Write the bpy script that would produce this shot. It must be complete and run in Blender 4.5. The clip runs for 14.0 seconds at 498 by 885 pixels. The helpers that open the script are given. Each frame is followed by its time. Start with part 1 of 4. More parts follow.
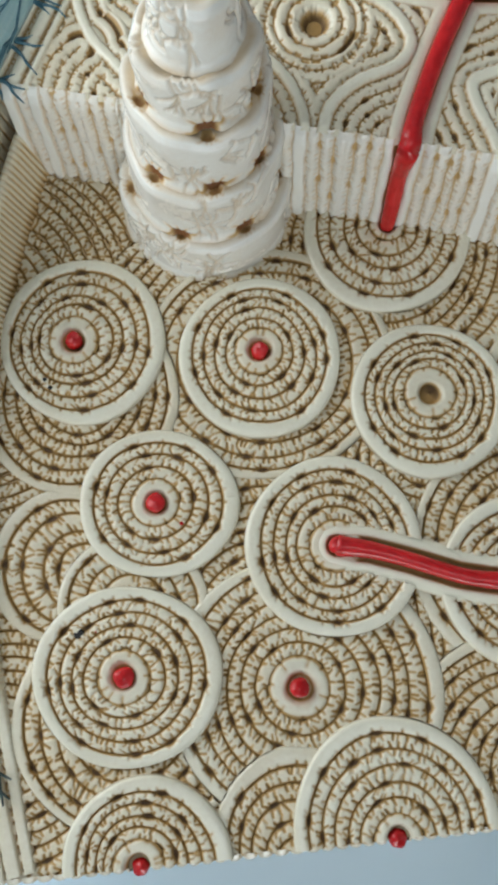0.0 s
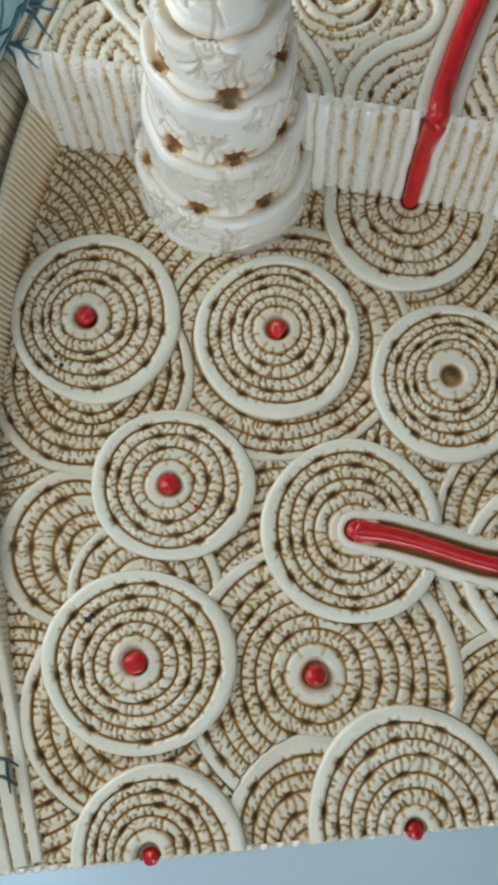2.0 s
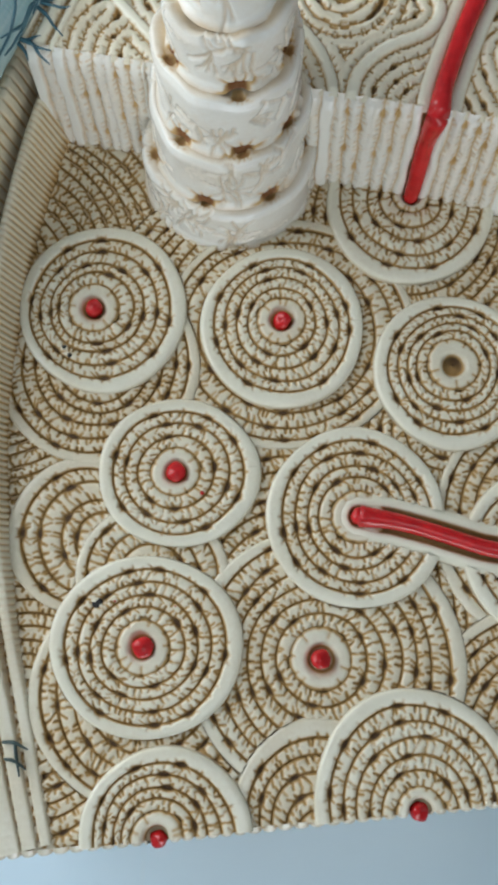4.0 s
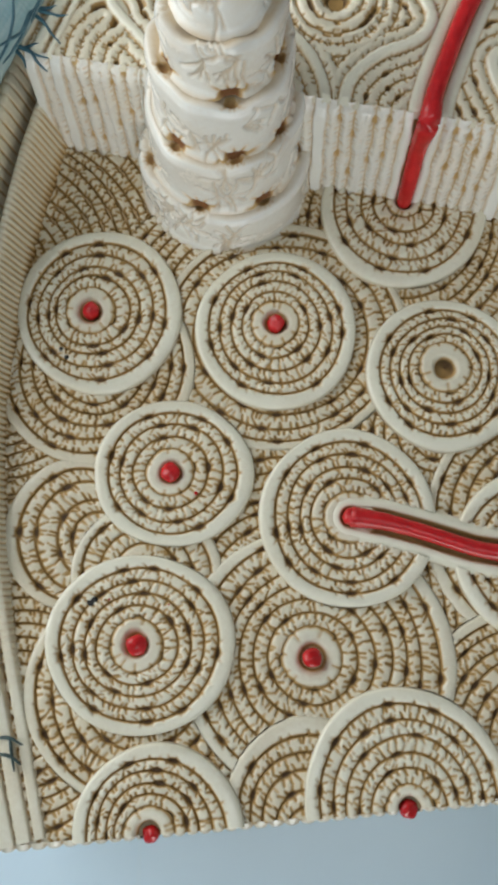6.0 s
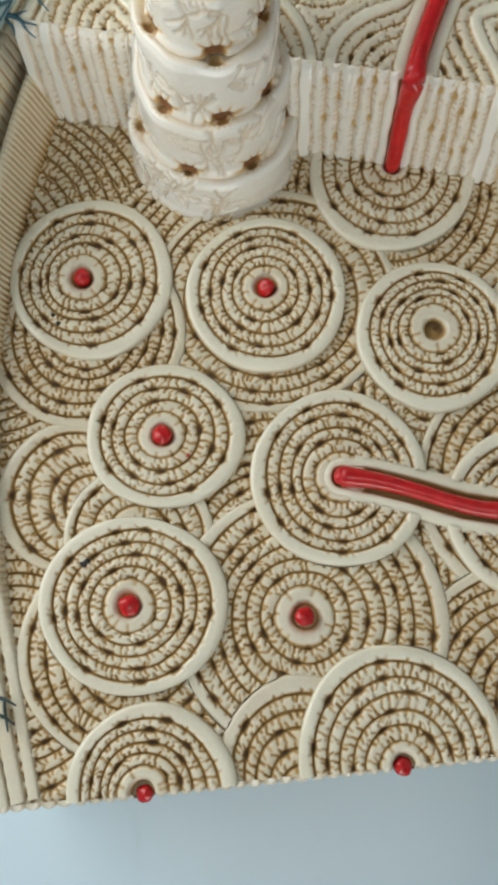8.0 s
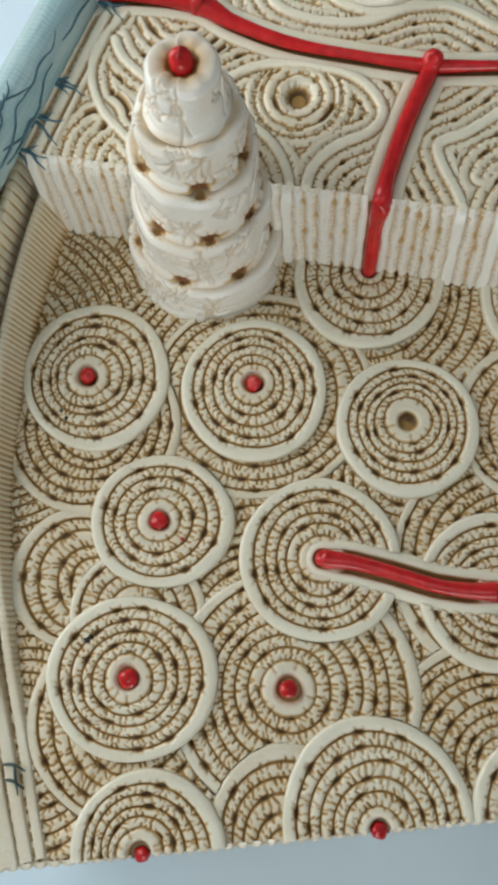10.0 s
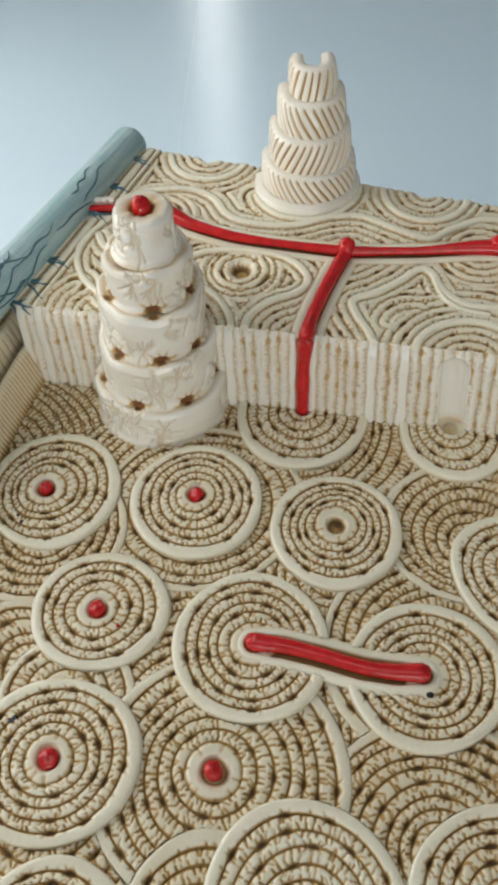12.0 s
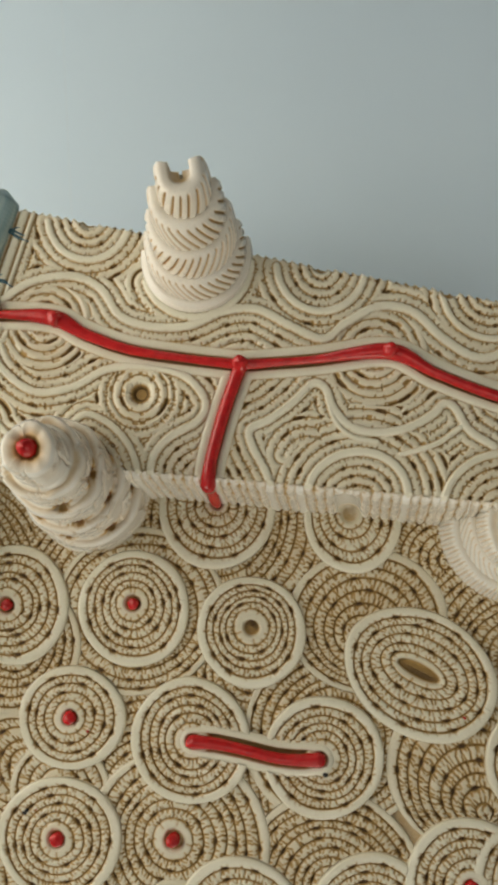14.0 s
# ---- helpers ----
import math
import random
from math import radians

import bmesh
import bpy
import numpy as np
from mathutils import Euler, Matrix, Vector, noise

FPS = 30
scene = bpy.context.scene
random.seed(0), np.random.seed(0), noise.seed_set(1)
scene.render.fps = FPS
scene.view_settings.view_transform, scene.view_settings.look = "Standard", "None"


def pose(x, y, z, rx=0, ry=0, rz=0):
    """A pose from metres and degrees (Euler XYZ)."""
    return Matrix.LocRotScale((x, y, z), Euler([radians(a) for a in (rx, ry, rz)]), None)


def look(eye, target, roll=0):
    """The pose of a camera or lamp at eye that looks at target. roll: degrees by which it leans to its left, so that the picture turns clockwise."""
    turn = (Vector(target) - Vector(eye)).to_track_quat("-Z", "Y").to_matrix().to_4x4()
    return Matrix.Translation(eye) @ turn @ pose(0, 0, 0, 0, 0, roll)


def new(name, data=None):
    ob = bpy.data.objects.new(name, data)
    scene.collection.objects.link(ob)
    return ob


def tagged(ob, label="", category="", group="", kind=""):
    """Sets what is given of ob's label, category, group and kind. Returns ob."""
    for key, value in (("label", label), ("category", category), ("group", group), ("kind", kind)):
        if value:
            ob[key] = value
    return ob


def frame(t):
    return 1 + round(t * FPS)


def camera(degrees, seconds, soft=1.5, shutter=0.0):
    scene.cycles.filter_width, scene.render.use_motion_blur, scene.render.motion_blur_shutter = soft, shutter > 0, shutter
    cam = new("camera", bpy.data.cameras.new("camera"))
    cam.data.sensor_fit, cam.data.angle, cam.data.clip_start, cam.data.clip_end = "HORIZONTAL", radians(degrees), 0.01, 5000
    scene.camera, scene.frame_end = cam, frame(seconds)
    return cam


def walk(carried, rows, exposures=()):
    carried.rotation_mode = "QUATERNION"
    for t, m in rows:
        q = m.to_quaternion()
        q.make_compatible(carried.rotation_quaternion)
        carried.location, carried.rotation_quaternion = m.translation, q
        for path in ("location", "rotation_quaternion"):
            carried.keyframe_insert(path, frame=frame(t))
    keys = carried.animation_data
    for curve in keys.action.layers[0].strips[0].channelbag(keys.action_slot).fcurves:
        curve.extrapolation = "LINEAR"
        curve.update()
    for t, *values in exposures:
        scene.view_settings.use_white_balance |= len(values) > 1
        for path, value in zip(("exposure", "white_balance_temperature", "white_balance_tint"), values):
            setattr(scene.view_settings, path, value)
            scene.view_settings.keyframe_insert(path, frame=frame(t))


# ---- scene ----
cam = camera(33.5, 14.0, soft=3.9)
PATH = [
    (0, (0.029, 0.039, 0.293), (0.02, 0.407, -1.673), -6.0),
    (0.5, (0.02, 0.041, 0.289), (0.029, 0.389, -1.68), -2.4),
    (1, (0.023, 0.041, 0.288), (0.015, 0.389, -1.681), -5.2),
    (1.5, (0.022, 0.042, 0.282), (0.029, 0.395, -1.687), -3.0),
    (2, (0.024, 0.038, 0.287), (0.02, 0.384, -1.683), -4.6),
    (2.5, (0.028, 0.036, 0.288), (0.015, 0.39, -1.68), -6.4),
    (3, (0.024, 0.034, 0.292), (0.026, 0.387, -1.676), -4.1),
    (3.5, (0.02, 0.032, 0.289), (0.038, 0.406, -1.676), -1.4),
    (6, (0.024, 0.03, 0.292), (0.021, 0.417, -1.671), -4.2),
    (6.5, (0.022, 0.014, 0.289), (0.021, 0.425, -1.668), -3.7),
    (7, (0.024, 0.014, 0.29), (0.006, 0.429, -1.667), -6.2),
    (7.5, (0.026, 0.015, 0.29), (0.016, 0.429, -1.667), -5.6),
    (10, (0.039, 0.026, 0.313), (-0.037, 0.524, -1.623), -13.3),
    (10.5, (0.055, -0.001, 0.335), (0.036, 0.892, -1.454), -7.2),
    (11, (0.05, -0.004, 0.341), (0.027, 1.027, -1.373), -6.3),
    (11.5, (0.048, -0.03, 0.318), (0.052, 1.082, -1.345), -4.6),
    (12, (0.05, -0.049, 0.301), (0.054, 1.193, -1.267), -3.9),
    (12.5, (0.069, -0.035, 0.315), (0.07, 1.149, -1.296), -5.4),
    (13, (0.085, -0.015, 0.315), (0.033, 0.988, -1.415), -9.7),
    (13.5, (0.1, 0.014, 0.344), (-0.045, 0.779, -1.498), -18.4),
    (14, (0.107, 0.111, 0.395), (-0.033, 0.39, -1.581), -35.9),
]
walk(cam, [(t, look(eye, target, roll)) for t, eye, target, roll in PATH],
     exposures=[(0.0, -0.54, 6050, 7), (2.5, -0.58, 5820, 6), (3.5, -0.56, 5880, 7), (6.0, -0.60, 6200, 8), (6.6, -0.53, 6120, 8), (7.7, -0.51, 6520, 8), (10.0, -0.60, 6400, 8), (10.5, -0.49, 6250, 8),
                (11.0, -0.56, 6280, 8), (11.5, -0.61, 6580, 9), (12.5, -0.56, 6780, 9), (13.0, -0.62, 7200, 10), (13.5, -0.71, 7350, 10), (14.0, -0.83, 7600, 9)])

# ---- light ----
world = bpy.data.worlds.new("sky")
scene.world = world
world.use_nodes = True
wn = world.node_tree
sky = wn.nodes.new("ShaderNodeTexSky")
sky.sky_type = "NISHITA"
sky.sun_disc = False
sky.sun_elevation, sky.sun_rotation = radians(40), radians(250)
wn.links.new(sky.outputs[0], wn.nodes["Background"].inputs[0])
wn.nodes["Background"].inputs[1].default_value = 0.12


def area(name, m, size, size_y, power, colour):
    lamp = bpy.data.lights.new(name, "AREA")
    lamp.shape, lamp.size, lamp.size_y, lamp.energy, lamp.color = "RECTANGLE", size, size_y, power, colour
    ob = new(name, lamp)
    ob.matrix_world = m
    return ob


area("window_light", look((-0.36, 0.30, 0.36), (0.06, 0.15, 0.09)), 0.5, 0.45, 3.6, (1.0, 0.985, 0.95))
area("door_light", look((0.04, 2.36, 0.85), (0.04, 0.0, 0.3)), 0.10, 1.7, 4.0, (0.95, 0.98, 1.0))
# added overhead panel, no known fixture: its reflection brightens the table's front
area("overhead_fill", look((0.05, -0.5, 1.83), (0.05, -0.5, 0.0)), 0.8, 0.35, 3.4, (0.94, 0.98, 1.0))
# added low fill from the south, brightens the step face; no known window
area("south_fill_light", look((0.15, -2.15, 0.45), (0.08, 0.12, 0.1)), 1.5, 0.6, 25.5, (1.0, 0.98, 0.95))


# ---- materials ----
def nodes_of(mat):
    mat.use_nodes = True
    nt = mat.node_tree
    return nt, nt.nodes["Principled BSDF"]


def add(nt, kind, **values):
    n = nt.nodes.new(kind)
    for key, value in values.items():
        n.inputs[key].default_value = value
    return n


def ramp(nt, fac, stops):
    r = nt.nodes.new("ShaderNodeValToRGB")
    el = r.color_ramp.elements
    el[0].position, el[0].color = stops[0][0], (*stops[0][1], 1)
    el[1].position, el[1].color = stops[-1][0], (*stops[-1][1], 1)
    for p, c in stops[1:-1]:
        e = el.new(p)
        e.color = (*c, 1)
    nt.links.new(fac, r.inputs[0])
    return r.outputs[0]


def resin(name, clean, tan, dark, rough=0.36, bump=0.12):
    """Cast resin with a brown wash rubbed into its grooves (mesh attribute wash)."""
    mat = bpy.data.materials.new(name)
    nt, b = nodes_of(mat)
    tc = nt.nodes.new("ShaderNodeTexCoord").outputs["Object"]
    at = nt.nodes.new("ShaderNodeAttribute")
    at.attribute_name = "wash"
    big = add(nt, "ShaderNodeTexNoise", Scale=55.0, Detail=3.0)
    fine = add(nt, "ShaderNodeTexNoise", Scale=900.0, Detail=4.0)
    for n in (big, fine):
        nt.links.new(tc, n.inputs["Vector"])
    # the wash lies a little unevenly
    m = nt.nodes.new("ShaderNodeMath")
    m.operation = "MULTIPLY_ADD"
    nt.links.new(fine.outputs[0], m.inputs[0])
    m.inputs[1].default_value = 0.14
    nt.links.new(at.outputs["Fac"], m.inputs[2])
    m2 = nt.nodes.new("ShaderNodeMath")
    m2.operation = "MULTIPLY_ADD"
    nt.links.new(big.outputs[0], m2.inputs[0])
    m2.inputs[1].default_value = 0.24
    nt.links.new(m.outputs[0], m2.inputs[2])
    m3 = nt.nodes.new("ShaderNodeMath")
    m3.operation = "SUBTRACT"
    nt.links.new(m2.outputs[0], m3.inputs[0])
    m3.inputs[1].default_value = 0.17
    mid = tuple(0.62 * a + 0.38 * c for a, c in zip(clean, tan))
    col = ramp(nt, m3.outputs[0], [(0.0, clean), (0.22, mid), (0.5, tan), (0.95, dark)])
    nt.links.new(col, b.inputs["Base Color"])
    b.inputs["Specular IOR Level"].default_value = 0.5
    # the wash is matt, the bare resin glossy
    for socket, lo, hi in (("Roughness", rough, rough + 0.4), ("Coat Weight", 0.42, 0.0)):
        mr = add(nt, "ShaderNodeMapRange")
        mr.inputs[1].default_value, mr.inputs[2].default_value, mr.inputs[3].default_value, mr.inputs[4].default_value = 0.1, 0.6, lo, hi
        nt.links.new(m3.outputs[0], mr.inputs[0])
        nt.links.new(mr.outputs[0], b.inputs[socket])
    b.inputs["Coat Roughness"].default_value = 0.14
    bp = add(nt, "ShaderNodeBump", Strength=bump, Distance=0.0006)
    nt.links.new(fine.outputs[0], bp.inputs["Height"])
    nt.links.new(bp.outputs[0], b.inputs["Normal"])
    return mat


TAN, DARK = (0.49, 0.30, 0.095), (0.085, 0.042, 0.013)
BONE = resin("bone_resin", (0.82, 0.785, 0.62), TAN, DARK, 0.24)
WHITE = resin("white_resin", (0.86, 0.85, 0.775), (0.60, 0.40, 0.16), (0.21, 0.08, 0.016), 0.27)


def enamel(name, colour, rough, second=None, scale=120.0, bump=0.1):
    mat = bpy.data.materials.new(name)
    nt, b = nodes_of(mat)
    tc = nt.nodes.new("ShaderNodeTexCoord").outputs["Object"]
    n = add(nt, "ShaderNodeTexNoise", Scale=scale, Detail=4.0)
    nt.links.new(tc, n.inputs["Vector"])
    col = ramp(nt, n.outputs[0], [(0.38, colour), (0.62, second or tuple(0.8 * c for c in colour))])
    nt.links.new(col, b.inputs["Base Color"])
    b.inputs["Roughness"].default_value = rough
    bp = add(nt, "ShaderNodeBump", Strength=bump, Distance=0.0008)
    nt.links.new(n.outputs[0], bp.inputs["Height"])
    nt.links.new(bp.outputs[0], b.inputs["Normal"])
    return mat


RED = enamel("red_enamel", (0.60, 0.016, 0.018), 0.16, (0.48, 0.012, 0.014), 330.0, 0.16)
BLUE = enamel("blue_membrane", (0.42, 0.56, 0.56), 0.5, (0.29, 0.46, 0.49), 520.0, 0.4)
nt_, _b = nodes_of(BLUE)
mp = nt_.nodes.new("ShaderNodeMapping")
mp.vector_type = "TEXTURE"
mp.inputs["Rotation"].default_value = (0, 0, radians(61.8))
mp.inputs["Scale"].default_value = (14.0, 1.0, 1.0)
for l_ in [l for l in nt_.links if l.from_node.type == "TEX_COORD"]:
    to = l_.to_socket
    nt_.links.new(l_.from_socket, mp.inputs[0])
    nt_.links.new(mp.outputs[0], to)
wave = add(nt_, "ShaderNodeTexWave", Scale=210.0, Distortion=9.0, Detail=3.0)
along = nt_.nodes.new("ShaderNodeMapping")
along.inputs["Rotation"].default_value = (0, 0, radians(-61.8))
nt_.links.new(nt_.nodes["Texture Coordinate"].outputs["Object"], along.inputs[0])
nt_.links.new(along.outputs[0], wave.inputs["Vector"])
fold = add(nt_, "ShaderNodeBump", Strength=0.13, Distance=0.0006)
nt_.links.new(wave.outputs["Fac"], fold.inputs["Height"])
nt_.links.new(nt_.nodes["Bump"].outputs[0], fold.inputs["Normal"])
nt_.links.new(fold.outputs[0], _b.inputs["Normal"])
SLATE = enamel("dark_teal_paint", (0.05, 0.085, 0.08), 0.4, (0.03, 0.055, 0.05), 300.0)
TEAL = enamel("teal_paint", (0.085, 0.19, 0.235), 0.35, (0.05, 0.13, 0.17), 300.0)
BLACK = enamel("dark_speck", (0.02, 0.018, 0.015), 0.5)
TABLE = enamel("white_laminate", (0.70, 0.865, 0.97), 0.2, (0.68, 0.845, 0.955), 6.0, 0.01)
SEAM = enamel("seam_filler", (0.655, 0.81, 0.91), 0.3, (0.645, 0.80, 0.90))
PAINT = enamel("wall_paint", (0.72, 0.74, 0.76), 0.7, (0.69, 0.71, 0.73), 3.0, 0.05)
FLOOR = enamel("floor_tile", (0.45, 0.44, 0.42), 0.5, (0.4, 0.39, 0.37), 4.0, 0.05)

MM = 0.001
rng = np.random.default_rng(7)


# ---- mesh tools ----
def mesh_part(name, verts, faces, material, parent, label="", wash=None, smooth=True):
    me = bpy.data.meshes.new(name)
    me.from_pydata(np.asarray(verts, float).tolist(), [], [tuple(f) for f in np.asarray(faces).tolist()] if len(faces) else [])
    if wash is not None:
        at = me.attributes.new("wash", "FLOAT", "POINT")
        at.data.foreach_set("value", np.asarray(wash, np.float32))
    me.materials.append(material)
    if smooth:
        me.polygons.foreach_set("use_smooth", np.ones(len(me.polygons), bool))
    me.update()
    ob = new(name, me)
    ob.parent = parent
    return tagged(ob, label)


def drop_loose(verts, faces, wash):
    used = np.unique(faces)
    back = np.full(len(verts), -1)
    back[used] = np.arange(len(used))
    return verts[used], back[faces], wash[used]


def grid_faces(n, k, closed):
    i = np.arange(n if closed else n - 1)[:, None]
    j = np.arange(k - 1)[None, :]
    a = i * k + j
    b = ((i + 1) % n) * k + j
    return np.stack([a, b, b + 1, a + 1], -1).reshape(-1, 4)


def smoothstep(a, b, x):
    t = np.clip((x - a) / (b - a), 0, 1)
    return t * t * (3 - 2 * t)


def nearest_gap(s, marks, length, closed):
    """The distance from each s to the nearest mark, and which one it is."""
    if len(marks) == 0:
        return np.full(np.shape(s), 1e3), np.zeros(np.shape(s), int)
    m = np.sort(marks)
    k = np.arange(len(m))
    if closed:
        m, k = np.concatenate([m - length, m, m + length]), np.concatenate([k, k, k])
    r = np.clip(np.searchsorted(m, s), 1, len(m) - 1) if len(m) > 1 else np.zeros(np.shape(s), int)
    l = np.maximum(r - 1, 0)
    pick = np.where(np.abs(s - m[l]) <= np.abs(s - m[r]), l, r)
    return np.abs(s - m[pick]), k[pick]


def hashed(a, b, c=0.0):
    v = np.sin(a * 12.9898 + b * 78.233 + c * 37.719) * 43758.5453
    return v - np.floor(v)


ACROSS = np.array([-1.0, -0.965, -0.91, -0.84, -0.74, -0.58, -0.36, -0.12, 0.12, 0.36, 0.58, 0.74, 0.84, 0.91, 0.965, 1.0])
PROFILE = np.array([0.12, 0.2, 0.38, 0.57, 0.76, 0.91, 0.98, 1.0, 1.0, 0.98, 0.91, 0.76, 0.57, 0.38, 0.2, 0.12])
RIMMED = np.array([0.2, 0.3, 0.55, 0.75, 0.93, 1.04, 1.08, 1.09, 1.08, 1.04, 0.95, 0.82, 0.64, 0.34, -0.5, -1.7])


def marks_along(length, pitch, jitter):
    n = max(2, int(round(length / pitch)))
    return (np.arange(n) + 0.5 + rng.uniform(-jitter, jitter, n)) * length / n


def ribbon(inner, outer, z, height, ticks=1.7, pits=((), ()), deep=0.55, kind="lamella", keep=None, stain=0.0):
    """A flat closed lamella between two outlines with narrow grooves beside it, scratched from both edges by canaliculi, with spindle-shaped lacunae in the grooves.
    Where it is overlain it is left out, so it comes in one or more pieces."""
    n, k = len(inner), len(ACROSS)
    plain = kind != "lamella"
    mid, half = (inner + outer) / 2, (outer - inner) / 2
    broad = np.linalg.norm(half, axis=1).mean()
    step = np.linalg.norm(np.roll(mid, -1, 0) - mid, axis=1)
    s = np.concatenate([[0], np.cumsum(step)[:-1]])
    length = step.sum()
    u = ACROSS[None, :] * np.ones((n, 1))
    swell = 1 + 0.05 * np.sin(s / 2.3 + rng.uniform(0, 6)) + 0.05 * np.sin(s / 5.1 + rng.uniform(0, 6))
    h = height * (RIMMED if plain else PROFILE)[None, :] * swell[:, None]
    line = np.clip(0.5 / broad, 0.1, 0.48)                  # how far the groove's wash reaches in
    wash = smoothstep(1 - line, 1 - 0.4 * line, np.abs(u)) * 0.47 + stain
    if plain:
        wash = smoothstep(-1 + line, -1 + 0.4 * line, u) * 0.52 + smoothstep(0.93, 1.0, u) * 0.45 + stain
    for sign, gaps in ((-1, pits[0]), (1, pits[1])):
        on = (np.sign(u) == sign)
        if ticks and not (plain and sign > 0):
            marks = marks_along(length, ticks, 0.33)
            reach = rng.uniform(0.7, 1.5, len(marks)) if not plain else rng.uniform(0.2, 0.62, len(marks))
            lean = rng.uniform(-0.35, 0.35, len(marks))
            bend = rng.uniform(-0.4, 0.4, len(marks))
            deepness = (rng.random(len(marks)) < (0.9 if not plain else 0.7)) * rng.uniform(0.5, 1.1, len(marks))
            root = marks.copy()
            if len(gaps):
                away = (marks[:, None] - np.asarray(gaps)[None] * length + length / 2) % length - length / 2
                away = away[np.arange(len(marks)), np.abs(away).argmin(1)]
                fan = np.abs(away) < 3.0
                root = np.where(fan, marks - 0.4 * away, marks)
                lean = np.where(fan, 0.5 * away, lean)
                reach = np.where(fan, np.maximum(reach, 0.7), reach)
                deepness = np.where(fan, np.maximum(deepness, 0.75), deepness)
            for j in np.nonzero(ACROSS * sign > 0)[0]:
                a = 1 - abs(ACROSS[j])
                off = s[:, None] - (root + (lean * a + bend * a * a) * 1.2)[None]
                off = (off + length / 2) % length - length / 2
                long = smoothstep(1 - reach - 0.12, 1 - reach + 0.2, np.full(len(marks), abs(ACROSS[j]))) * deepness
                cut = (np.exp(-(off / (0.32 + 0.16 * abs(ACROSS[j]))) ** 2) * long[None]).max(1)
                h[:, j] -= 0.85 * deep * cut
                wash[:, j] = np.maximum(wash[:, j], stain + cut * (0.58 if not plain else 0.48))
        if len(gaps):
            gap, which = nearest_gap(s, np.asarray(gaps) * length, length, True)
            slim = (0.62 + 0.4 * hashed(which * 1.7, length)) / broad     # half the spindle's width
            lens = np.clip(1 - (gap / 2.1) ** 2, 0, 1) * slim
            edge = smoothstep((1 - 1.15 * lens - 0.16)[:, None], (1 - 0.3 * lens + 0.03)[:, None], np.abs(u)) * (lens > 0.02)[:, None] * on
            h = np.where(edge > 0, np.maximum(h - 0.9 * height * edge, np.minimum(h, 0.02 - 0.3 * edge)), h)
            wash = np.maximum(wash, edge * (0.66 + 0.32 * np.clip(1 - (gap / 1.7) ** 2, 0, 1))[:, None])
    xy = mid[:, None, :] + half[:, None, :] * u[:, :, None]
    verts = np.concatenate([xy, (z + h)[:, :, None]], 2).reshape(-1, 3)
    faces = grid_faces(n, k, True).reshape(n, k - 1, 4)
    wash = wash.reshape(-1)
    ok = np.ones(len(verts), bool) if keep is None else keep(verts[:, 0], verts[:, 1])
    good = ok[faces].all(2)
    live = good.any(1)
    if not live.any():
        return []
    order = np.arange(n) if live.all() else np.roll(np.arange(n), -int(np.nonzero(~live)[0][0]))
    pieces, run = [], []
    for i in list(order) + [None]:
        if i is not None and live[i]:
            run.append(i)
            continue
        if len(run) * length / n > 1.2:
            f = faces[run][good[run]]
            pieces.append(drop_loose(verts, f, wash))
        run = []
    return pieces


UP = np.array([0.0, 0.0, 1.0])


# ---- plan of the model, in millimetres ----
LOW = 85.0                      # the lower cut surface


def front_y(x):
    return -20.8 + 0.03 * x


def step_bottom(x):
    return 153.5 - 0.262 * x


def step_top(x):
    return 158.4 - 0.256 * x


def back_y(x):
    return 256.0 - 0.402 * x


def upper_z(x, y):
    return 114.3 + 0.045 * np.maximum(0.0, y - step_top(x))


NOTCHES = (-5.4, 55.6)          # canals cut open by the front edge


def in_low(x, y):
    ok = (y > front_y(x)) & (y < step_bottom(x) + 3)
    for nx in NOTCHES:
        ok &= np.hypot(x - nx, y - front_y(nx) - 0.3) > 2.4
    return ok


bone_model = tagged(new("bone_model"), "cream resin bone tissue model with brown-washed grooves on a table", "anatomical model")


def prism(name, outline, z0, z1, material, parent, label="", wash=0.6):
    n = len(outline)
    v = [(x * MM, y * MM, z0 * MM) for x, y in outline] + [(x * MM, y * MM, (z1(x, y) if callable(z1) else z1) * MM) for x, y in outline]
    f = [tuple(reversed(range(n))), tuple(range(n, 2 * n))] + [(i, (i + 1) % n, n + (i + 1) % n, n + i) for i in range(n)]
    me = bpy.data.meshes.new(name)
    me.from_pydata(v, [], f)
    at = me.attributes.new("wash", "FLOAT", "POINT")
    at.data.foreach_set("value", np.full(2 * n, wash, np.float32))
    me.materials.append(material)
    ob = new(name, me)
    ob.parent = parent
    return tagged(ob, label)


RIGHT = 205.0
lower_block = prism("lower_block", [(-60, front_y(-60) - 0.3), (RIGHT, front_y(RIGHT) - 0.3), (RIGHT, step_bottom(RIGHT) + 8), (-48, step_bottom(-48) + 8)],
                    0, LOW - 1.55, BONE, bone_model, "cream resin lower block", 0.4)
upper_block = prism("upper_block", [(-24.5, step_bottom(-24.5) + 8), (RIGHT, step_bottom(RIGHT) + 8), (RIGHT, back_y(RIGHT) - 1), (20, back_y(20) - 1)],
                    0, lambda x, y: upper_z(x, y) - 3.2, BONE, bone_model, "cream resin upper block", 0.5)


# ---- concentric systems of the lower surface ----
def ellipse(c, rx, ry, turn, wob, count):
    th = np.linspace(0, 2 * math.pi, count, endpoint=False)
    w = 1 + wob[0] * np.sin(2 * th + wob[1]) + wob[0] * 0.7 * np.sin(3 * th + wob[2]) + wob[0] * 0.5 * np.sin(5 * th + wob[3])
    x, y = rx * w * np.cos(th), ry * w * np.sin(th)
    ca, sa = math.cos(turn), math.sin(turn)
    return np.stack([c[0] + ca * x - sa * y, c[1] + sa * x + ca * y], 1)


